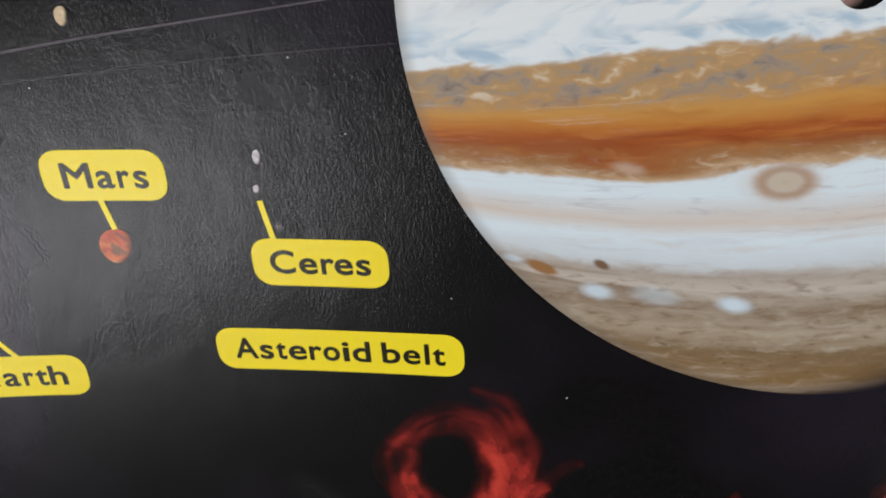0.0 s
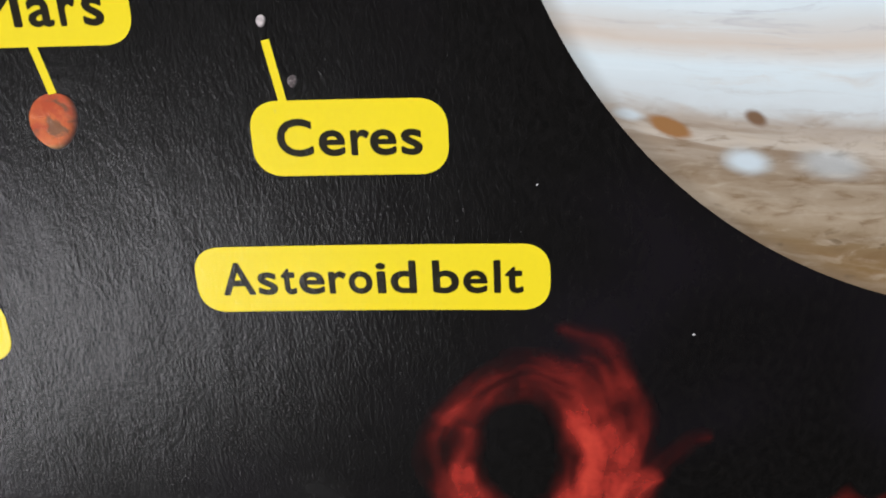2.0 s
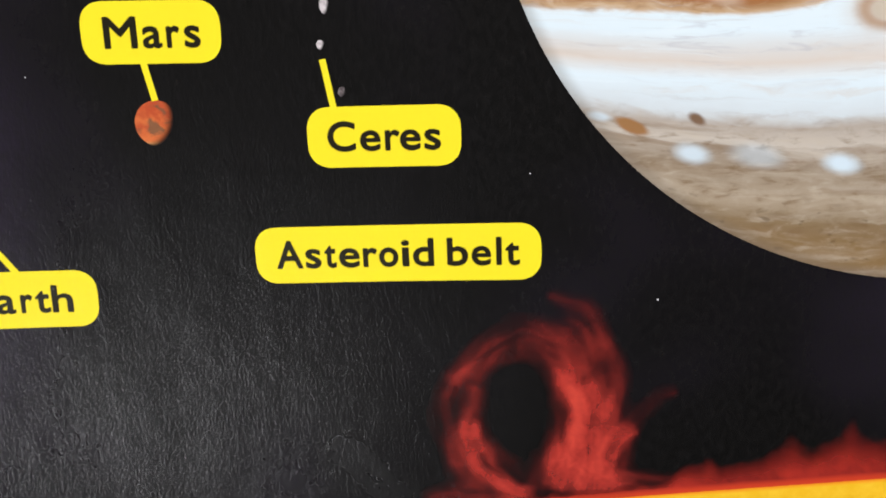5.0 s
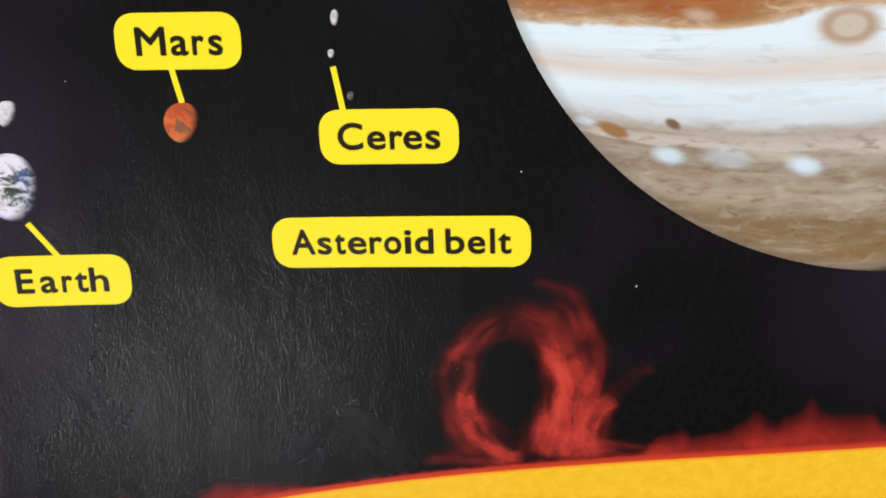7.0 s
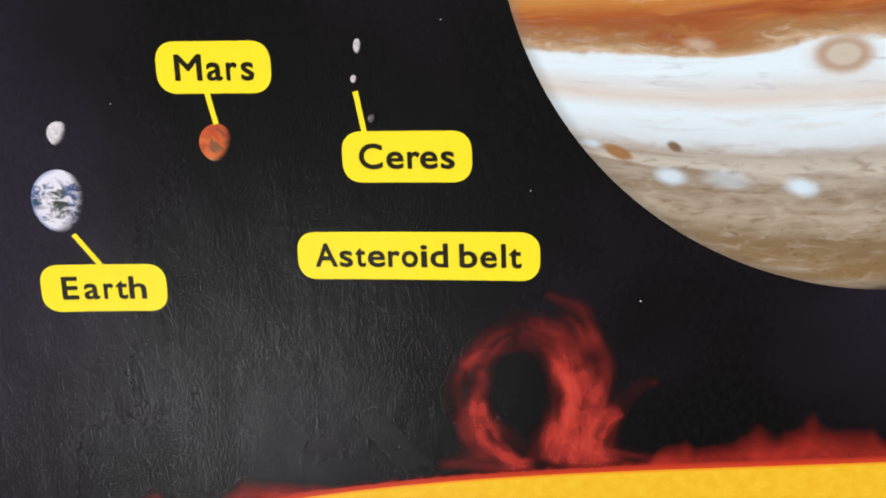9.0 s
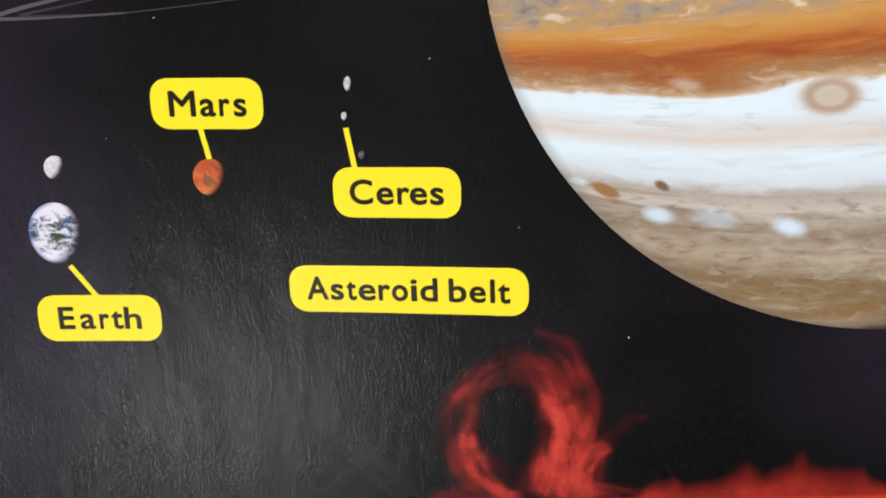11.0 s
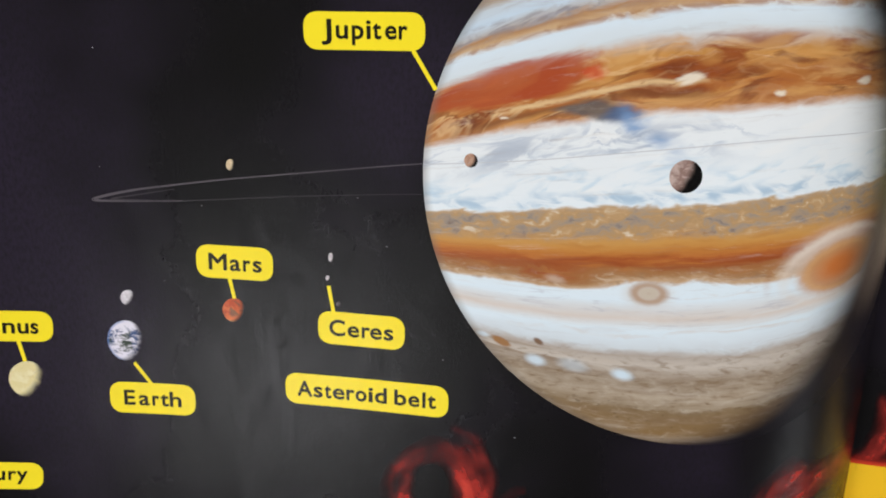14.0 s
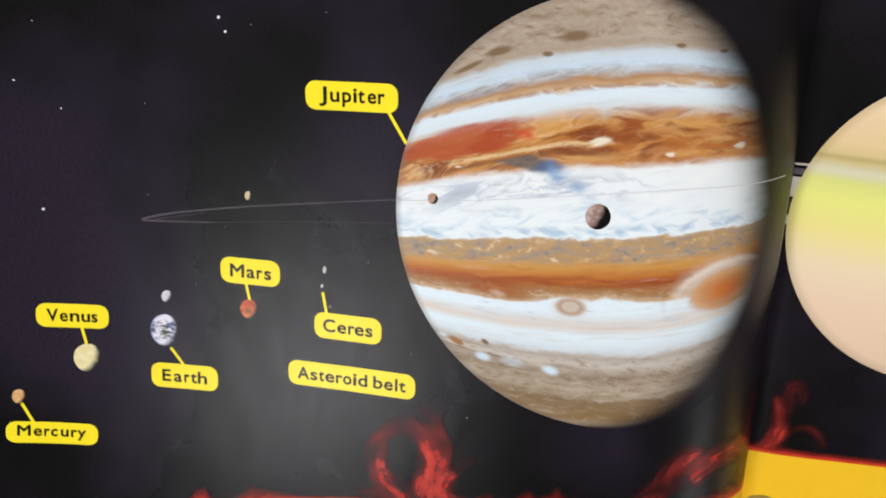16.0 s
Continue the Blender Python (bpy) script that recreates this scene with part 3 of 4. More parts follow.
def ribbon(points, widths, place, lift, steps=40, across=6):
    """A tapering strip along a smooth line through a few points; 'wisp' runs along and across it."""
    n = len(points)
    def at(t):
        f = t * (n - 1)
        i = min(int(f), n - 2)
        w = f - i
        p = [Vector(points[min(max(k, 0), n - 1)]) for k in (i - 1, i, i + 1, i + 2)]
        pos = 0.5 * ((2 * p[1]) + (p[2] - p[0]) * w + (2 * p[0] - 5 * p[1] + 4 * p[2] - p[3]) * w * w + (3 * p[1] - p[0] - 3 * p[2] + p[3]) * w ** 3)
        return pos, widths[i] * (1 - w) + widths[i + 1] * w
    cols = []
    for k in range(steps + 1):
        t = k / steps
        pos, wide = at(t)
        d = (at(min(t + 0.01, 1))[0] - at(max(t - 0.01, 0))[0]).normalized()
        side = Vector((-d.y, d.x))
        cols.append([tuple(pos + side * wide * 0.5 * w) for w in span(1, -1, across)])
    return columns(cols, place, lift, ("wisp", lambda i, j, u, v: (i / steps, 1 - 2 * j / across)))


def gas_cloud(threads, place, lift, limit=1e9, cell=0.32):
    """A sheet of glowing gas round a few smooth threads: (points, widths, strength) each, streaked along them."""
    lines = []
    for pts, wide, force in threads:
        n, rows = len(pts), []
        for k in range(61):
            f = k / 60 * (n - 1)
            i = min(int(f), n - 2)
            w = f - i
            p = [np.array(pts[min(max(q, 0), n - 1)], float) for q in (i - 1, i, i + 1, i + 2)]
            pos = 0.5 * (2 * p[1] + (p[2] - p[0]) * w + (2 * p[0] - 5 * p[1] + 4 * p[2] - p[3]) * w * w + (3 * p[1] - p[0] - 3 * p[2] + p[3]) * w ** 3)
            end = min(1.0, 0.25 + k / 60 / 0.12, 0.15 + (1 - k / 60) / 0.14)
            rows.append((*pos, 2.1 * (wide[i] * (1 - w) + wide[i + 1] * w), force * end))
        lines.append(np.array(rows))
    every = np.concatenate(lines)
    lo, hi = every[:, :2].min(0) - 4.0, every[:, :2].max(0) + 4.0
    hi[0] = min(hi[0], limit)
    us, vs = np.arange(lo[0], hi[0], cell), np.arange(lo[1], hi[1], cell)
    uu, vv = np.meshgrid(us, vs, indexing="ij")
    thick = np.zeros(uu.shape)
    for k, line in enumerate(lines):
        d2 = (uu[..., None] - line[:, 0]) ** 2 + (vv[..., None] - line[:, 1]) ** 2
        near = d2.argmin(-1)
        dist, wide, force = np.sqrt(d2.min(-1)), line[near, 2], line[near, 3]
        run = np.r_[0, np.cumsum(np.hypot(*np.diff(line[:, :2], axis=0).T))][near]
        tang = np.gradient(line[:, :2], axis=0)[near]
        side = np.sign(tang[..., 0] * (vv - line[near, 1]) - tang[..., 1] * (uu - line[near, 0])) * dist
        for a, b in np.argwhere((dist < wide * 1.3) & (force > 0)):
            wob = noise.noise((run[a, b] * 0.22, side[a, b] * 0.3, k * 7.3)) * 0.5
            fib = noise.fractal((run[a, b] * 0.13, side[a, b] * 0.75 + wob, k * 3.1), 1.0, 2.1, 4)
            x = dist[a, b] / wide[a, b] + wob * 0.35
            thick[a, b] += 0.68 * force[a, b] * math.exp(-(x * 1.5) ** 2) * max(0.0, 0.7 + 0.62 * fib)
    thick = 1 - np.exp(-1.15 * thick)
    bm = columns([[(float(u), float(v)) for v in vs] for u in us], place, lift, ("wisp", lambda i, j, u, v: (float(thick[i, j]), 0.0)))
    wisp = bm.loops.layers.uv["wisp"]
    bmesh.ops.delete(bm, geom=[f for f in bm.faces if max(l[wisp].uv.x for l in f.loops) < 0.09], context="FACES")
    return bm


def box(bm, lo, hi):
    made = bmesh.ops.create_cube(bm, size=1.0)["verts"]
    for v in made:
        v.co = Vector([lo[i] + (v.co[i] + 0.5) * (hi[i] - lo[i]) for i in range(3)])


# ---------------------------------------------------------------- the room
# an assumed room, out of view; its dark tones keep the pages' reflections low
def slab(name, lo, hi, mat, label, category):
    bm = bmesh.new()
    box(bm, lo, hi)
    ob = part(name, bm, mat, None, label, False)
    return tagged(ob, category=category, kind="structure")


W, E, S, N, H = -0.9, 1.28, -2.2, 1.8, 2.45
slab("floor", (W - 0.2, S - 0.2, FLOOR - 0.1), (E + 0.2, N + 0.2, FLOOR), BOARDS, "brown oak board floor under the open book", "floor")
slab("ceiling", (W - 0.2, S - 0.2, H), (E + 0.2, N + 0.2, H + 0.1), CEILING, "plain dark grey painted ceiling", "ceiling")
slab("wall_south", (W, S - 0.15, FLOOR), (E, S, H), WALL, "plain taupe painted wall", "wall")
bm = bmesh.new()
for lo, hi in (((W, N, FLOOR), (E, N + 0.15, 0.9)), ((W, N, 2.1), (E, N + 0.15, H)), ((W, N, 0.9), (-0.68, N + 0.15, 2.1)), ((0.88, N, 0.9), (E, N + 0.15, 2.1))):
    box(bm, lo, hi)
tagged(part("wall_north", bm, WALL, None, "taupe painted wall with a broad window opening", False), category="wall", kind="structure")


def wall_with_window(name, x0, x1, mid, sill, half, high):
    bm = bmesh.new()
    for lo, hi in (((x0, S - 0.15, FLOOR), (x1, N + 0.15, sill)), ((x0, S - 0.15, sill + high), (x1, N + 0.15, H)),
                   ((x0, S - 0.15, sill), (x1, mid - half, sill + high)), ((x0, mid + half, sill), (x1, N + 0.15, sill + high))):
        box(bm, lo, hi)
    return tagged(part(name, bm, WALL, None, "taupe painted wall with a window opening", False), category="wall", kind="structure")


wall_with_window("wall_west", W - 0.2, W, -0.78, 0.96, 0.4, 0.8)
wall_with_window("wall_east", E, E + 0.2, -1.05, 0.2, 0.46, 0.54)

# ---------------------------------------------------------------- the book
book = tagged(new("open_book"), "open glossy picture book with a printed solar system", "book")

us = span(LEFT_EDGE, FOLD, 150) + span(FOLD, LAST, 90)[1:]
part("left_page", columns([[(u, v) for v in span(FOOT, TOP, 40)] for u in us], left_place, 0.0), NIGHT, book, "black left page with small planets and yellow labels")
RIGHT_EDGE = 250.0
part("right_page", columns([[(u, v) for v in span(FOOT, TOP, 20)] for u in span(GUTTER - 1.2, GUTTER + 60, 60) + span(GUTTER + 60, RIGHT_EDGE, 30)[1:]], right_place, 0.0), NIGHT, book, "black right page with a large pale ringed planet")


def page_block(place, us):
    """The stacked leaves under a page, down to the cover."""
    bm = bmesh.new()
    ring = []
    for u in us:
        top = [place(u, v, -0.15) for v in (FOOT, TOP)]
        low = [Vector((p.x, p.y, FLOOR + 0.003)) for p in top]
        ring.append([bm.verts.new(p) for p in (top[0], top[1], low[1], low[0])])
    for a, b in zip(ring, ring[1:]):
        for k in range(4):
            bm.faces.new((a[k], a[(k + 1) % 4], b[(k + 1) % 4], b[k]))
    bm.faces.new(ring[0][::-1])
    bm.faces.new(ring[-1])
    return bm


part("page_block", page_block(left_place, span(LEFT_EDGE, FOLD, 60) + span(FOLD, LAST - 6.0, 12)[1:]), EDGE_PAPER, book, "thick stack of white page edges")
part("page_block", page_block(right_place, span(GUTTER + 4.0, RIGHT_EDGE, 60)), EDGE_PAPER, book, "thick stack of white page edges")
bm = bmesh.new()
box(bm, ((LEFT_EDGE - 4) / 1000, (FOOT - 4) / 1000, FLOOR), ((RIGHT_EDGE + 4) / 1000, (TOP + 4) / 1000, FLOOR + 0.003))
part("cover", bm, COVER, book, "dark blue hard cover lying open", False)

# Jupiter, the sun's limb and its flames
cols = []
for k in range(401):
    u = -R * math.cos(math.pi * k / 400)
    if u > LAST - 0.2:
        break
    h = math.sqrt(max(R * R - u * u, 0.0004))
    cols.append([(u, h * w) for w in span(-1, 1, 24)])
part("jupiter_picture", columns(cols, left_place, 0.03), JUPITER, book, "large banded orange and white planet picture")


def sun_top(u):
    return -708.0 + math.sqrt(630.0 ** 2 - (u - 37.0) ** 2)


us = span(LEFT_EDGE + 0.5, FOLD, 150) + span(FOLD, LAST - 0.1, 90)[1:]
part("sun_picture", columns([[(u, v) for v in span(FOOT + 0.3, sun_top(u), 12)] for u in us], left_place, 0.03), SUN, book, "curved yellow limb of the sun with a red rim")
FLAMES = ((-190, 1.2), (-128, 1.4), (-124, 4.2), (-119, 1.4), (-115, 2.0), (-107.7, 6.2), (-105.5, 2.4), (-99, 1.8), (-93, 4.6), (-88.7, 3.6), (-83.5, 2.2), (-78, 1.2), (-62, 1.2),
          (-31.3, 1.6), (-27.6, 4.0), (-25.4, 4.6), (-23.5, 3.4), (-18.8, 4.0), (-15.3, 6.6), (-13, 4.8), (-10.9, 5.6), (-7.8, 7.8), (-6.2, 6.0), (0.3, 5.2), (3, 3.4), (5.3, 2.2), (7.9, 2.4), (11.2, 3.4), (17, 5.0), (60, 4.0))


def flame_top(u):
    """How high the fringe reaches, in millimetres."""
    at, high = zip(*FLAMES)
    i = min(max(int(np.searchsorted(at, u)), 1), len(at) - 1)
    w = min(max((u - at[i - 1]) / (at[i] - at[i - 1]), 0.0), 1.0)
    return high[i - 1] + (high[i] - high[i - 1]) * w * w * (3 - 2 * w) + 0.5 * noise.noise((u * 0.7, 0.0, 3.0))


fine = span(LEFT_EDGE + 0.5, FOLD, 420) + span(FOLD, LAST - 0.1, 120)[1:]
part("flame_fringe", columns([[(u, sun_top(u) - 0.3 + 1.15 * h * flame_top(u)) for h in span(0, 1, 8)] for u in fine], left_place, 0.045,
                             ("wisp", lambda i, j, u, v: (sun_top(u), j / 8))), FLAME, book, "low red flames along the sun's rim")

# the loop prominence: filaments up the left side, over the top and down the thick right side
LOOP = [
    ([(-57.6, -67.4), (-56.7, -65.6), (-53.8, -62.4), (-51.1, -60.1), (-48.4, -59.4), (-45.4, -60.3), (-43.2, -62.6), (-42.0, -65.9), (-41.2, -70.0)], [1.0, 1.1, 1.2, 1.3, 1.3, 1.4, 1.5, 1.6, 1.4], 0.8),
    ([(-55.2, -68.0), (-53.4, -65.0), (-51.1, -63.6), (-48.4, -63.3), (-46.2, -64.4), (-44.4, -66.6), (-42.9, -69.2)], [0.6, 0.7, 0.6, 0.7, 0.9, 1.1, 1.2], 0.42),
    ([(-50.0, -61.4), (-47.0, -61.4), (-44.6, -63.4), (-43.2, -66.4)], [0.8, 1.0, 1.2, 1.2], 0.5),
    ([(-42.6, -66.5), (-41.2, -70.4), (-41.3, -74.2), (-41.8, -78.5), (-42.2, -82.6)], [1.7, 2.3, 2.7, 3.1, 3.4], 1.4),
    ([(-44.8, -65.6), (-43.0, -68.0), (-42.0, -70.2), (-42.8, -73.4), (-44.2, -77.5), (-45.0, -82.0)], [0.9, 1.1, 1.2, 1.1, 1.2, 1.2], 0.9),
    ([(-46.2, -54.9), (-45.0, -55.2), (-43.4, -55.8), (-41.4, -56.7), (-39.9, -58.5), (-38.7, -60.9), (-37.3, -63.7), (-37.0, -66.9), (-37.7, -71.1), (-38.6, -76.0)], [0.5, 0.7, 0.9, 1.1, 1.1, 1.0, 0.9, 1.0, 1.2, 1.4], 0.62),
    ([(-44.4, -58.8), (-42.1, -59.4), (-40.6, -61.8), (-39.9, -65.0), (-39.5, -69.1), (-39.6, -74.0)], [0.6, 0.9, 1.1, 1.2, 1.5, 1.8], 0.6),
    ([(-40.6, -58.6), (-39.6, -61.2), (-38.7, -63.4)], [0.8, 0.9, 0.6], 0.3),
    ([(-56.1, -71.6), (-55.8, -74.0), (-55.2, -76.3), (-54.0, -78.6), (-52.0, -80.3), (-49.7, -81.8), (-47.0, -82.3)], [1.0, 1.5, 1.9, 2.0, 1.8, 1.3, 0.9], 1.3),
    ([(-54.6, -67.0), (-55.2, -69.6), (-55.8, -72.0), (-56.0, -74.6)], [0.8, 1.0, 1.1, 1.1], 0.7),
    ([(-55.2, -64.6), (-57.3, -67.3), (-58.2, -70.7), (-57.7, -74.9), (-56.8, -80.3)], [1.0, 1.4, 1.5, 1.5, 1.4], 0.4),
    ([(-58.0, -65.0), (-59.6, -68.0), (-60.2, -71.5), (-59.3, -76.5)], [0.8, 1.1, 1.1, 1.0], 0.14),
    ([(-62.5, -83.2), (-57.6, -82.6), (-53.6, -82.8), (-48.0, -83.2)], [0.6, 1.1, 1.2, 1.0], 0.6),
    ([(-39.4, -80.4), (-37.6, -76.2), (-36.2, -73.8), (-34.4, -72.5)], [1.7, 1.4, 1.0, 0.6], 0.95),
    ([(-36.4, -74.0), (-33.6, -70.1), (-31.8, -68.2), (-29.4, -67.4)], [1.0, 1.0, 0.9, 0.7], 0.36),
    ([(-40.0, -80.6), (-34.1, -80.6), (-30.3, -80.8), (-25.5, -80.4)], [1.8, 1.5, 1.2, 1.0], 0.75),
]
part("prominence", gas_cloud(LOOP, left_place, 0.018), GAS, book, "wispy red loop of glowing gas")
# a second flare close to the fold
FLARE = [([(12.0, -79.0), (16.0, -73.0), (19.6, -67.6), (23.4, -62.8), (29.0, -58.8)], [1.8, 2.4, 2.8, 2.6, 1.7], 1.0),
         ([(26.6, -69.0), (30.6, -65.4), (36.2, -63.0), (43.0, -62.2), (51.0, -63.2)], [1.5, 2.3, 2.3, 2.4, 2.4], 1.25),
         ([(25.0, -60.5), (30.0, -61.5), (36.0, -63.0)], [1.6, 1.6, 1.2], 0.5),
         ([(40.0, -78.0), (46.0, -73.0), (53.0, -64.0)], [1.6, 2.4, 2.0], 0.6)]
part("prominence", gas_cloud(FLARE, left_place, 0.018, LAST - 0.3), GAS, book, "wispy red flare of glowing gas")


# name labels with their leaders
BOLD = 0.11


def name_label(word, u0, u1, low, high, tilt, starts, ends, base, cap, leader=None):
    """A printed plate with its word: each letter runs from its start to its end, in millimetres along the plate."""
    cu, cv, w, h = (u0 + u1) / 2, (low + high) / 2, (u1 - u0) / 2, (high - low) / 2
    c, s = math.cos(radians(tilt)), math.sin(radians(tilt))
    def turned(u, v):
        return cu + c * (u - cu) - s * (v - cv), cv + s * (u - cu) + c * (v - cv)
    rad, cols = 2.9, []
    xs = [-w + rad * (1 - math.cos(math.pi / 2 * k / 10)) for k in range(11)] + span(-w + rad, w - rad, 24)[1:-1] + [w - rad * (1 - math.cos(math.pi / 2 * k / 10)) for k in range(10, -1, -1)]
    for x in xs:
        d = max(abs(x) - (w - rad), 0.0) / rad
        y = h - rad + rad * (max(1 - d ** 2.3, 0.0)) ** (1 / 2.3)
        cols.append([turned(cu + x, cv + y * k) for k in (-1, -0.5, 0, 0.5, 1)])
    plate = part("name_label", columns(cols, left_place, 0.06), YELLOW, book, "bright yellow rounded label with a dark planet name")
    tagged(plate)
    bm = bmesh.new()
    lifts = {}
    for letter, begin, end in zip(word.replace(" ", ""), starts, ends):
        data = bpy.data.curves.new("lettering", "FONT")
        data.body, data.resolution_u = letter, 6
        tmp = new("lettering", data)
        bpy.context.view_layer.update()
        me = bpy.data.meshes.new_from_object(tmp.evaluated_get(bpy.context.evaluated_depsgraph_get()))
        bpy.data.objects.remove(tmp)
        xs = [v.co.x for v in me.vertices]
        kx, ky = (end - begin - 2 * BOLD) / (max(xs) - min(xs)), (cap - 2 * BOLD) / 0.685
        # the bold weight: the same letter a little to each side
        for k in range(9):
            dx, dy = (0, 0) if k == 8 else (BOLD * math.cos(k * math.pi / 4), BOLD * math.sin(k * math.pi / 4))
            verts = [bm.verts.new(Vector((*turned(begin + BOLD + (v.co.x - min(xs)) * kx + dx, base + BOLD + v.co.y * ky + dy), 0))) for v in me.vertices]
            for v in verts:
                lifts[v] = 0.08 + 0.002 * k
            for p in me.polygons:
                bm.faces.new([verts[i] for i in p.vertices])
        bpy.data.meshes.remove(me)
    bm.normal_update()
    layer = bm.loops.layers.uv.new("page")
    for f in bm.faces:
        if f.normal.z < 0:
            f.normal_flip()
        for loop in f.loops:
            loop[layer].uv = loop.vert.co.xy
    for v in bm.verts:
        v.co = left_place(v.co.x, v.co.y, lifts[v])
    part("lettering", bm, LETTER, plate, "dark bold sans-serif letters", False)
    if leader:
        part("leader_line", ribbon(leader, [0.78] * len(leader), left_place, 0.052, 12, 2), YELLOW, plate, "thin yellow pointer line")


name_label("Asteroid belt", -82.0, -46.7, -53.1, -45.9, 0.8, (-79.4, -75.8, -73.4, -71.6, -68.6, -66.6, -63.8, -62.4, -58.2, -55.2, -52.2, -51.1),
           (-76.1, -73.8, -71.9, -69.0, -66.8, -64.2, -62.8, -59.8, -55.6, -52.8, -51.5, -49.3), -51.2, 3.6)
name_label("Ceres", -74.6, -56.2, -38.7, -31.4, 0.5, (-72.2, -68.3, -65.3, -63.5, -60.6), (-68.8, -65.8, -63.5, -61.0, -58.6), -36.75, 3.6, [(-72.3, -25.9), (-71.2, -32.0)])
name_label("Mars", -100.3, -84.0, -26.0, -18.8, -0.3, (-97.7, -93.2, -90.4, -88.3), (-93.8, -90.9, -88.8, -86.4), -24.2, 3.65, [(-93.5, -25.5), (-92.5, -30.3)])
name_label("Earth", -120.8, -102.2, -58.2, -50.8, -1.0, (-117.8, -114.6, -111.7, -109.9, -107.9), (-115.4, -112.3, -110.2, -108.1, -105.3), -56.25, 3.6, [(-115.0, -46.1), (-111.5, -51.2)])
name_label("Jupiter", -76.7, -53.3, 21.6, 28.6, 1.5, (-73.2, -70.4, -67.3, -64.5, -63.3, -60.9, -58.3), (-71.2, -68.0, -65.0, -63.6, -61.6, -58.7, -56.6), 23.65, 3.65, [(-55.8, 22.4), (-51.0, 14.9)])
name_label("Venus", -149.4, -131.2, -41.1, -34.2, -2.4, (-146.8, -143.6, -141.1, -138.2, -135.7), (-144.0, -141.6, -138.7, -136.0, -134.1), -39.3, 3.55, [(-138.4, -40.8), (-137.5, -45.8)])
name_label("Mercury", -159.7, -136.5, -76.1, -69.4, -5.0, (-157.0, -153.0, -150.4, -148.7, -146.2, -143.6, -141.9), (-153.7, -150.9, -149.0, -147.0, -144.2, -142.0, -139.7), -73.8, 3.35, [(-155.1, -63.2), (-152.7, -69.2)])

# small pictured worlds
for name, cu, cv, ru, rv, mat, label in (
        ("earth_picture", -116.2, -41.1, 4.1, 4.7, EARTH, "blue and white clouded earth picture"),
        ("moon_picture", -115.1, -31.3, 1.7, 1.8, MOON, "small pale grey moon picture"),
        ("mars_picture", -92.5, -33.0, 2.7, 2.75, MARS, "small rusty red planet picture"),
        ("venus_picture", -137.2, -50.1, 3.9, 4.3, VENUS, "cream coloured planet picture"),
        ("mercury_picture", -155.4, -61.2, 1.8, 2.2, MERCURY, "small tan planet picture"),
        ("moon_picture", -92.1, -1.9, 1.0, 1.2, TAN_MOON, "small tan moon picture"),
        ("moon_picture", -43.9, 2.0, 1.3, 1.35, BROWN_MOON, "small brown moon picture over the planet"),
        ("moon_picture", -4.2, 1.5, 2.95, 3.1, GREY_MOON, "dark grey brown moon picture over the planet"),
        ("asteroid_picture", -71.7, -19.8, 0.6, 1.0, PEBBLE, "tiny grey asteroid picture"),
        ("asteroid_picture", -72.4, -24.25, 0.5, 0.55, PEBBLE, "tiny grey asteroid picture"),
        ("asteroid_picture", -70.1, -29.7, 0.55, 0.6, DIM_PEBBLE, "tiny grey asteroid picture")):
    part(name, disc(cu, cv, ru, rv, left_place, 0.05), mat, book, label)

for su, sv, size in ((-148.9, 24.9, 0.5), (-138.7, 18.2, 0.45), (-145.1, -8.0, 0.75), (-98.5, 42.0, 0.8), (-96.9, 38.7, 0.7), (-118.2, 20.2, 0.3),
                     (-32.6, -55.4, 0.35), (-90.5, 40.7, 0.35), (-71.3, 44.4, 0.3), (-143.5, 39.3, 0.35), (-66.1, -7.0, 0.25), (-107.3, -27.2, 0.25),
                     (-98.5, -10.5, 0.25), (-48.1, -39.7, 0.25), (-118.8, -3.2, 0.25), (-60.2, -16.5, 0.22)):
    part("star", disc(su, sv, size * (0.7 if size > 0.4 else 0.5), size * (0.7 if size > 0.4 else 0.5), left_place, 0.05, 12, 4), STAR, book)

# Jupiter's thin ring: a narrow loop round the planet
part("planet_ring", ribbon([(-53.4, 0.7), (-59.4, -0.1), (-76.0, -2.5), (-93.3, -4.9), (-110.8, -7.6)], [0.22, 0.22, 0.24, 0.28, 0.4], left_place, 0.05, 90, 2), RING, book, "thin grey ring line round the planet")
part("planet_ring", ribbon([(-110.8, -7.6), (-116.5, -8.8), (-120.6, -10.0), (-118.8, -10.3), (-111.1, -10.15), (-102.4, -9.8)], [0.4, 0.55, 0.5, 0.45, 0.3, 0.2], left_place, 0.05, 70, 2), RING, book, "thin grey ring line round the planet")
part("planet_ring", ribbon([(-104.0, -7.4), (-112.0, -8.9), (-116.8, -9.8), (-115.5, -10.0), (-108.0, -9.9)], [0.12, 0.3, 0.4, 0.35, 0.12], left_place, 0.055, 50, 2), RING_DIM, book, "dim grey ring line")
part("planet_ring", ribbon([(-102.4, -9.8), (-93.6, -9.0), (-76.2, -7.3), (-59.4, -5.8), (-53.2, -5.3)], [0.2, 0.18, 0.16, 0.14, 0.12], left_place, 0.05, 60, 2), RING_DIM, book, "dim grey ring line")
part("planet_ring", ribbon([(-53.2, 0.6), (-34.0, 2.6), (-9.5, 6.1), (14.0, 9.2), (34.2, 10.2), (46.0, 10.8)], [0.17] * 6, left_place, 0.05, 90, 2), RING_SHADE, book, "faint ring line across the planet")

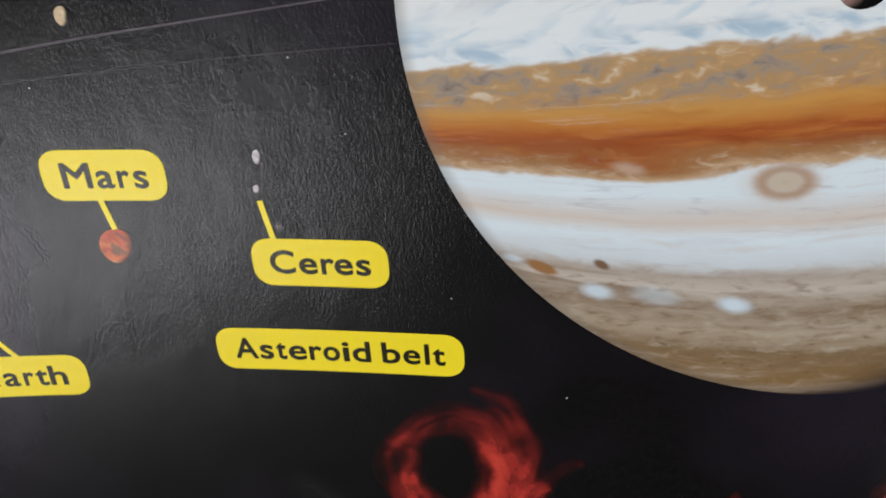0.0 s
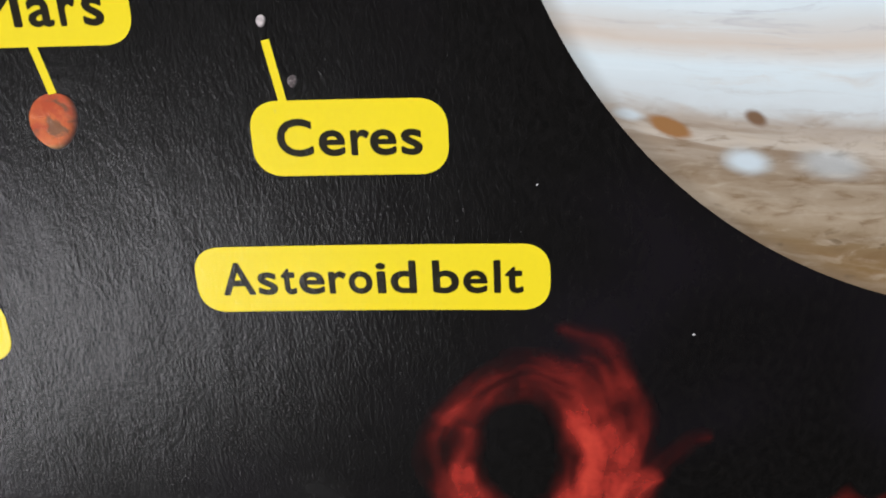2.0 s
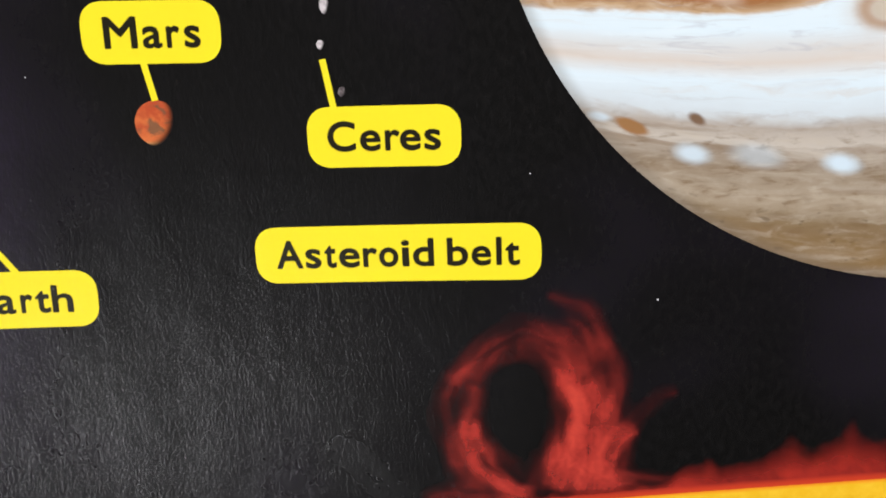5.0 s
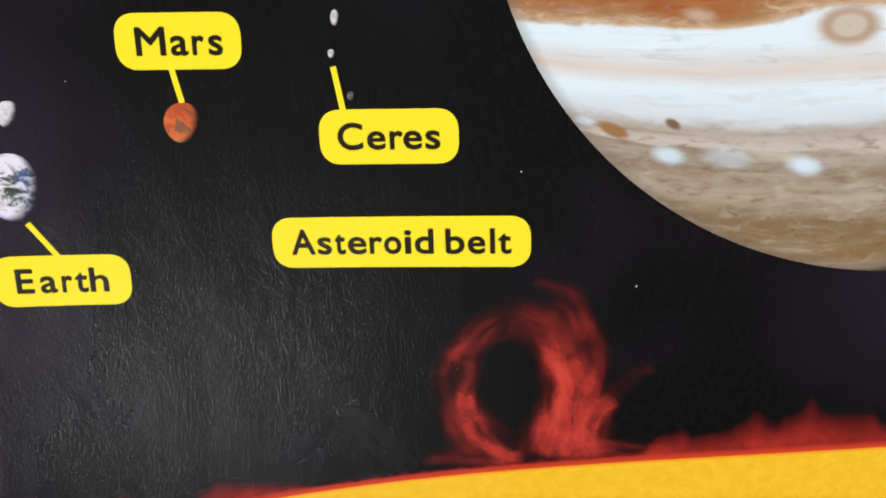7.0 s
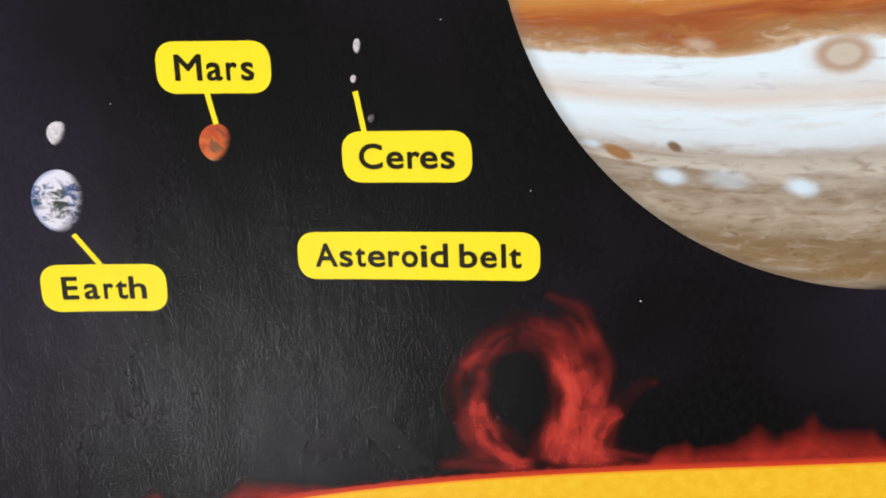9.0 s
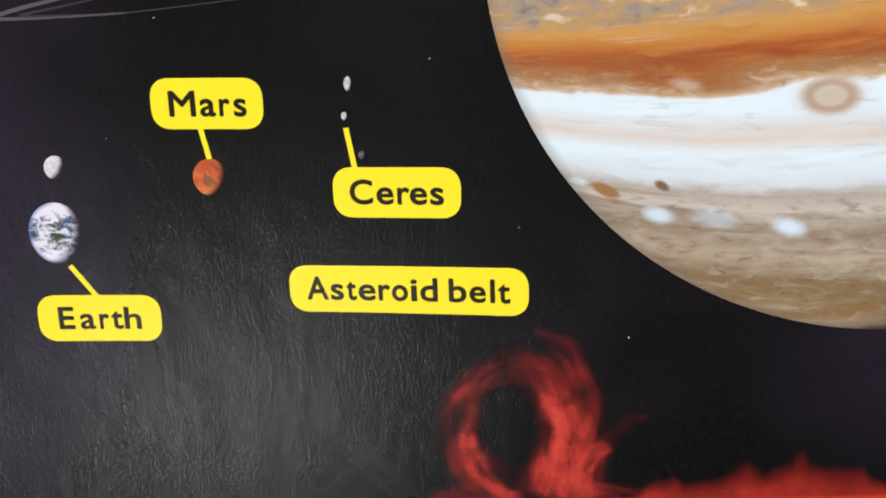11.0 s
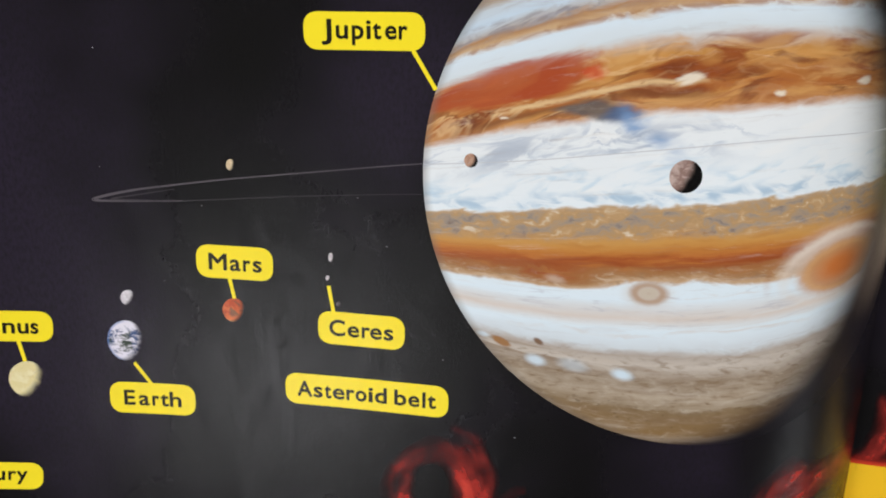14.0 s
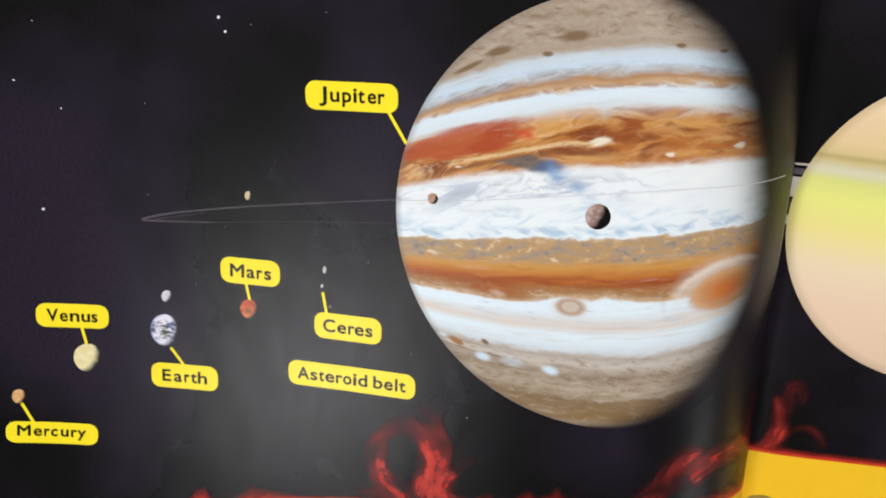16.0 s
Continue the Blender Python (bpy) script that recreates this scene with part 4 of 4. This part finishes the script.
# right page: Saturn, its ring, the sun's limb and a flare
for v0, wide, mat in ((12.1, 0.5, BAND), (10.2, 1.6, RING), (6.2, 5.2, BAND), (1.6, 2.6, RING_DIM), (-2.5, 2.4, BAND)):
    part("saturn_ring", ribbon([(GUTTER - 0.8, v0), (54.0, v0 + 0.2)], [wide, wide], right_place, 0.03, 20, 2), mat, book, "pale flat band of the planet's ring")
part("saturn_picture", disc(84.2, -2.6, 39.9, 39.9, right_place, 0.05, 120, 24), SATURN, book, "pale yellow and peach planet picture")


def far_sun_top(u):
    return -69.0 + 0.05 * (u - GUTTER) - 0.0007 * (u - GUTTER) ** 2


us = span(GUTTER - 0.8, RIGHT_EDGE - 0.5, 100)
part("sun_picture", columns([[(u, v) for v in span(FOOT + 0.3, far_sun_top(u), 12)] for u in us], right_place, 0.03), PLAIN_SUN, book, "curved yellow limb of the sun with a red rim")
part("flame_fringe", columns([[(u, far_sun_top(u) - 0.3 + 2.6 * h) for h in span(0, 1, 8)] for u in us], right_place, 0.045,
                             ("wisp", lambda i, j, u, v: (far_sun_top(u), j / 8))), FLAME, book, "low red flames along the sun's rim")
FAR_FLARE = [([(47.0, -69.0), (48.6, -66.6), (50.3, -61.5), (49.7, -56.4), (48.6, -51.0)], [2.0, 1.8, 1.4, 1.1, 0.6], 0.95),
             ([(50.4, -64.0), (51.0, -58.5), (51.2, -51.6), (52.6, -47.4), (55.0, -49.0), (55.7, -53.6)], [1.4, 1.4, 1.4, 1.2, 1.0, 0.6], 0.55),
             ([(52.0, -56.0), (53.4, -51.0), (54.6, -50.0)], [1.2, 1.6, 1.0], 0.25),
             ([(50.4, -65.4), (53.9, -60.9), (57.5, -59.7), (61.0, -61.6), (62.8, -66.1)], [1.2, 0.9, 0.9, 1.1, 1.2], 0.5),
             ([(43.0, -68.6), (50.0, -67.8), (58.0, -67.2)], [1.0, 1.2, 0.8], 0.4)]
part("prominence", gas_cloud(FAR_FLARE, right_place, 0.018), GAS, book, "dim red flare of glowing gas")
part("sunspot", disc(50.0, -85.5, 5.0, 3.2, right_place, 0.05, 24, 8), SPOT, book, "small grey brown spot on the sun")
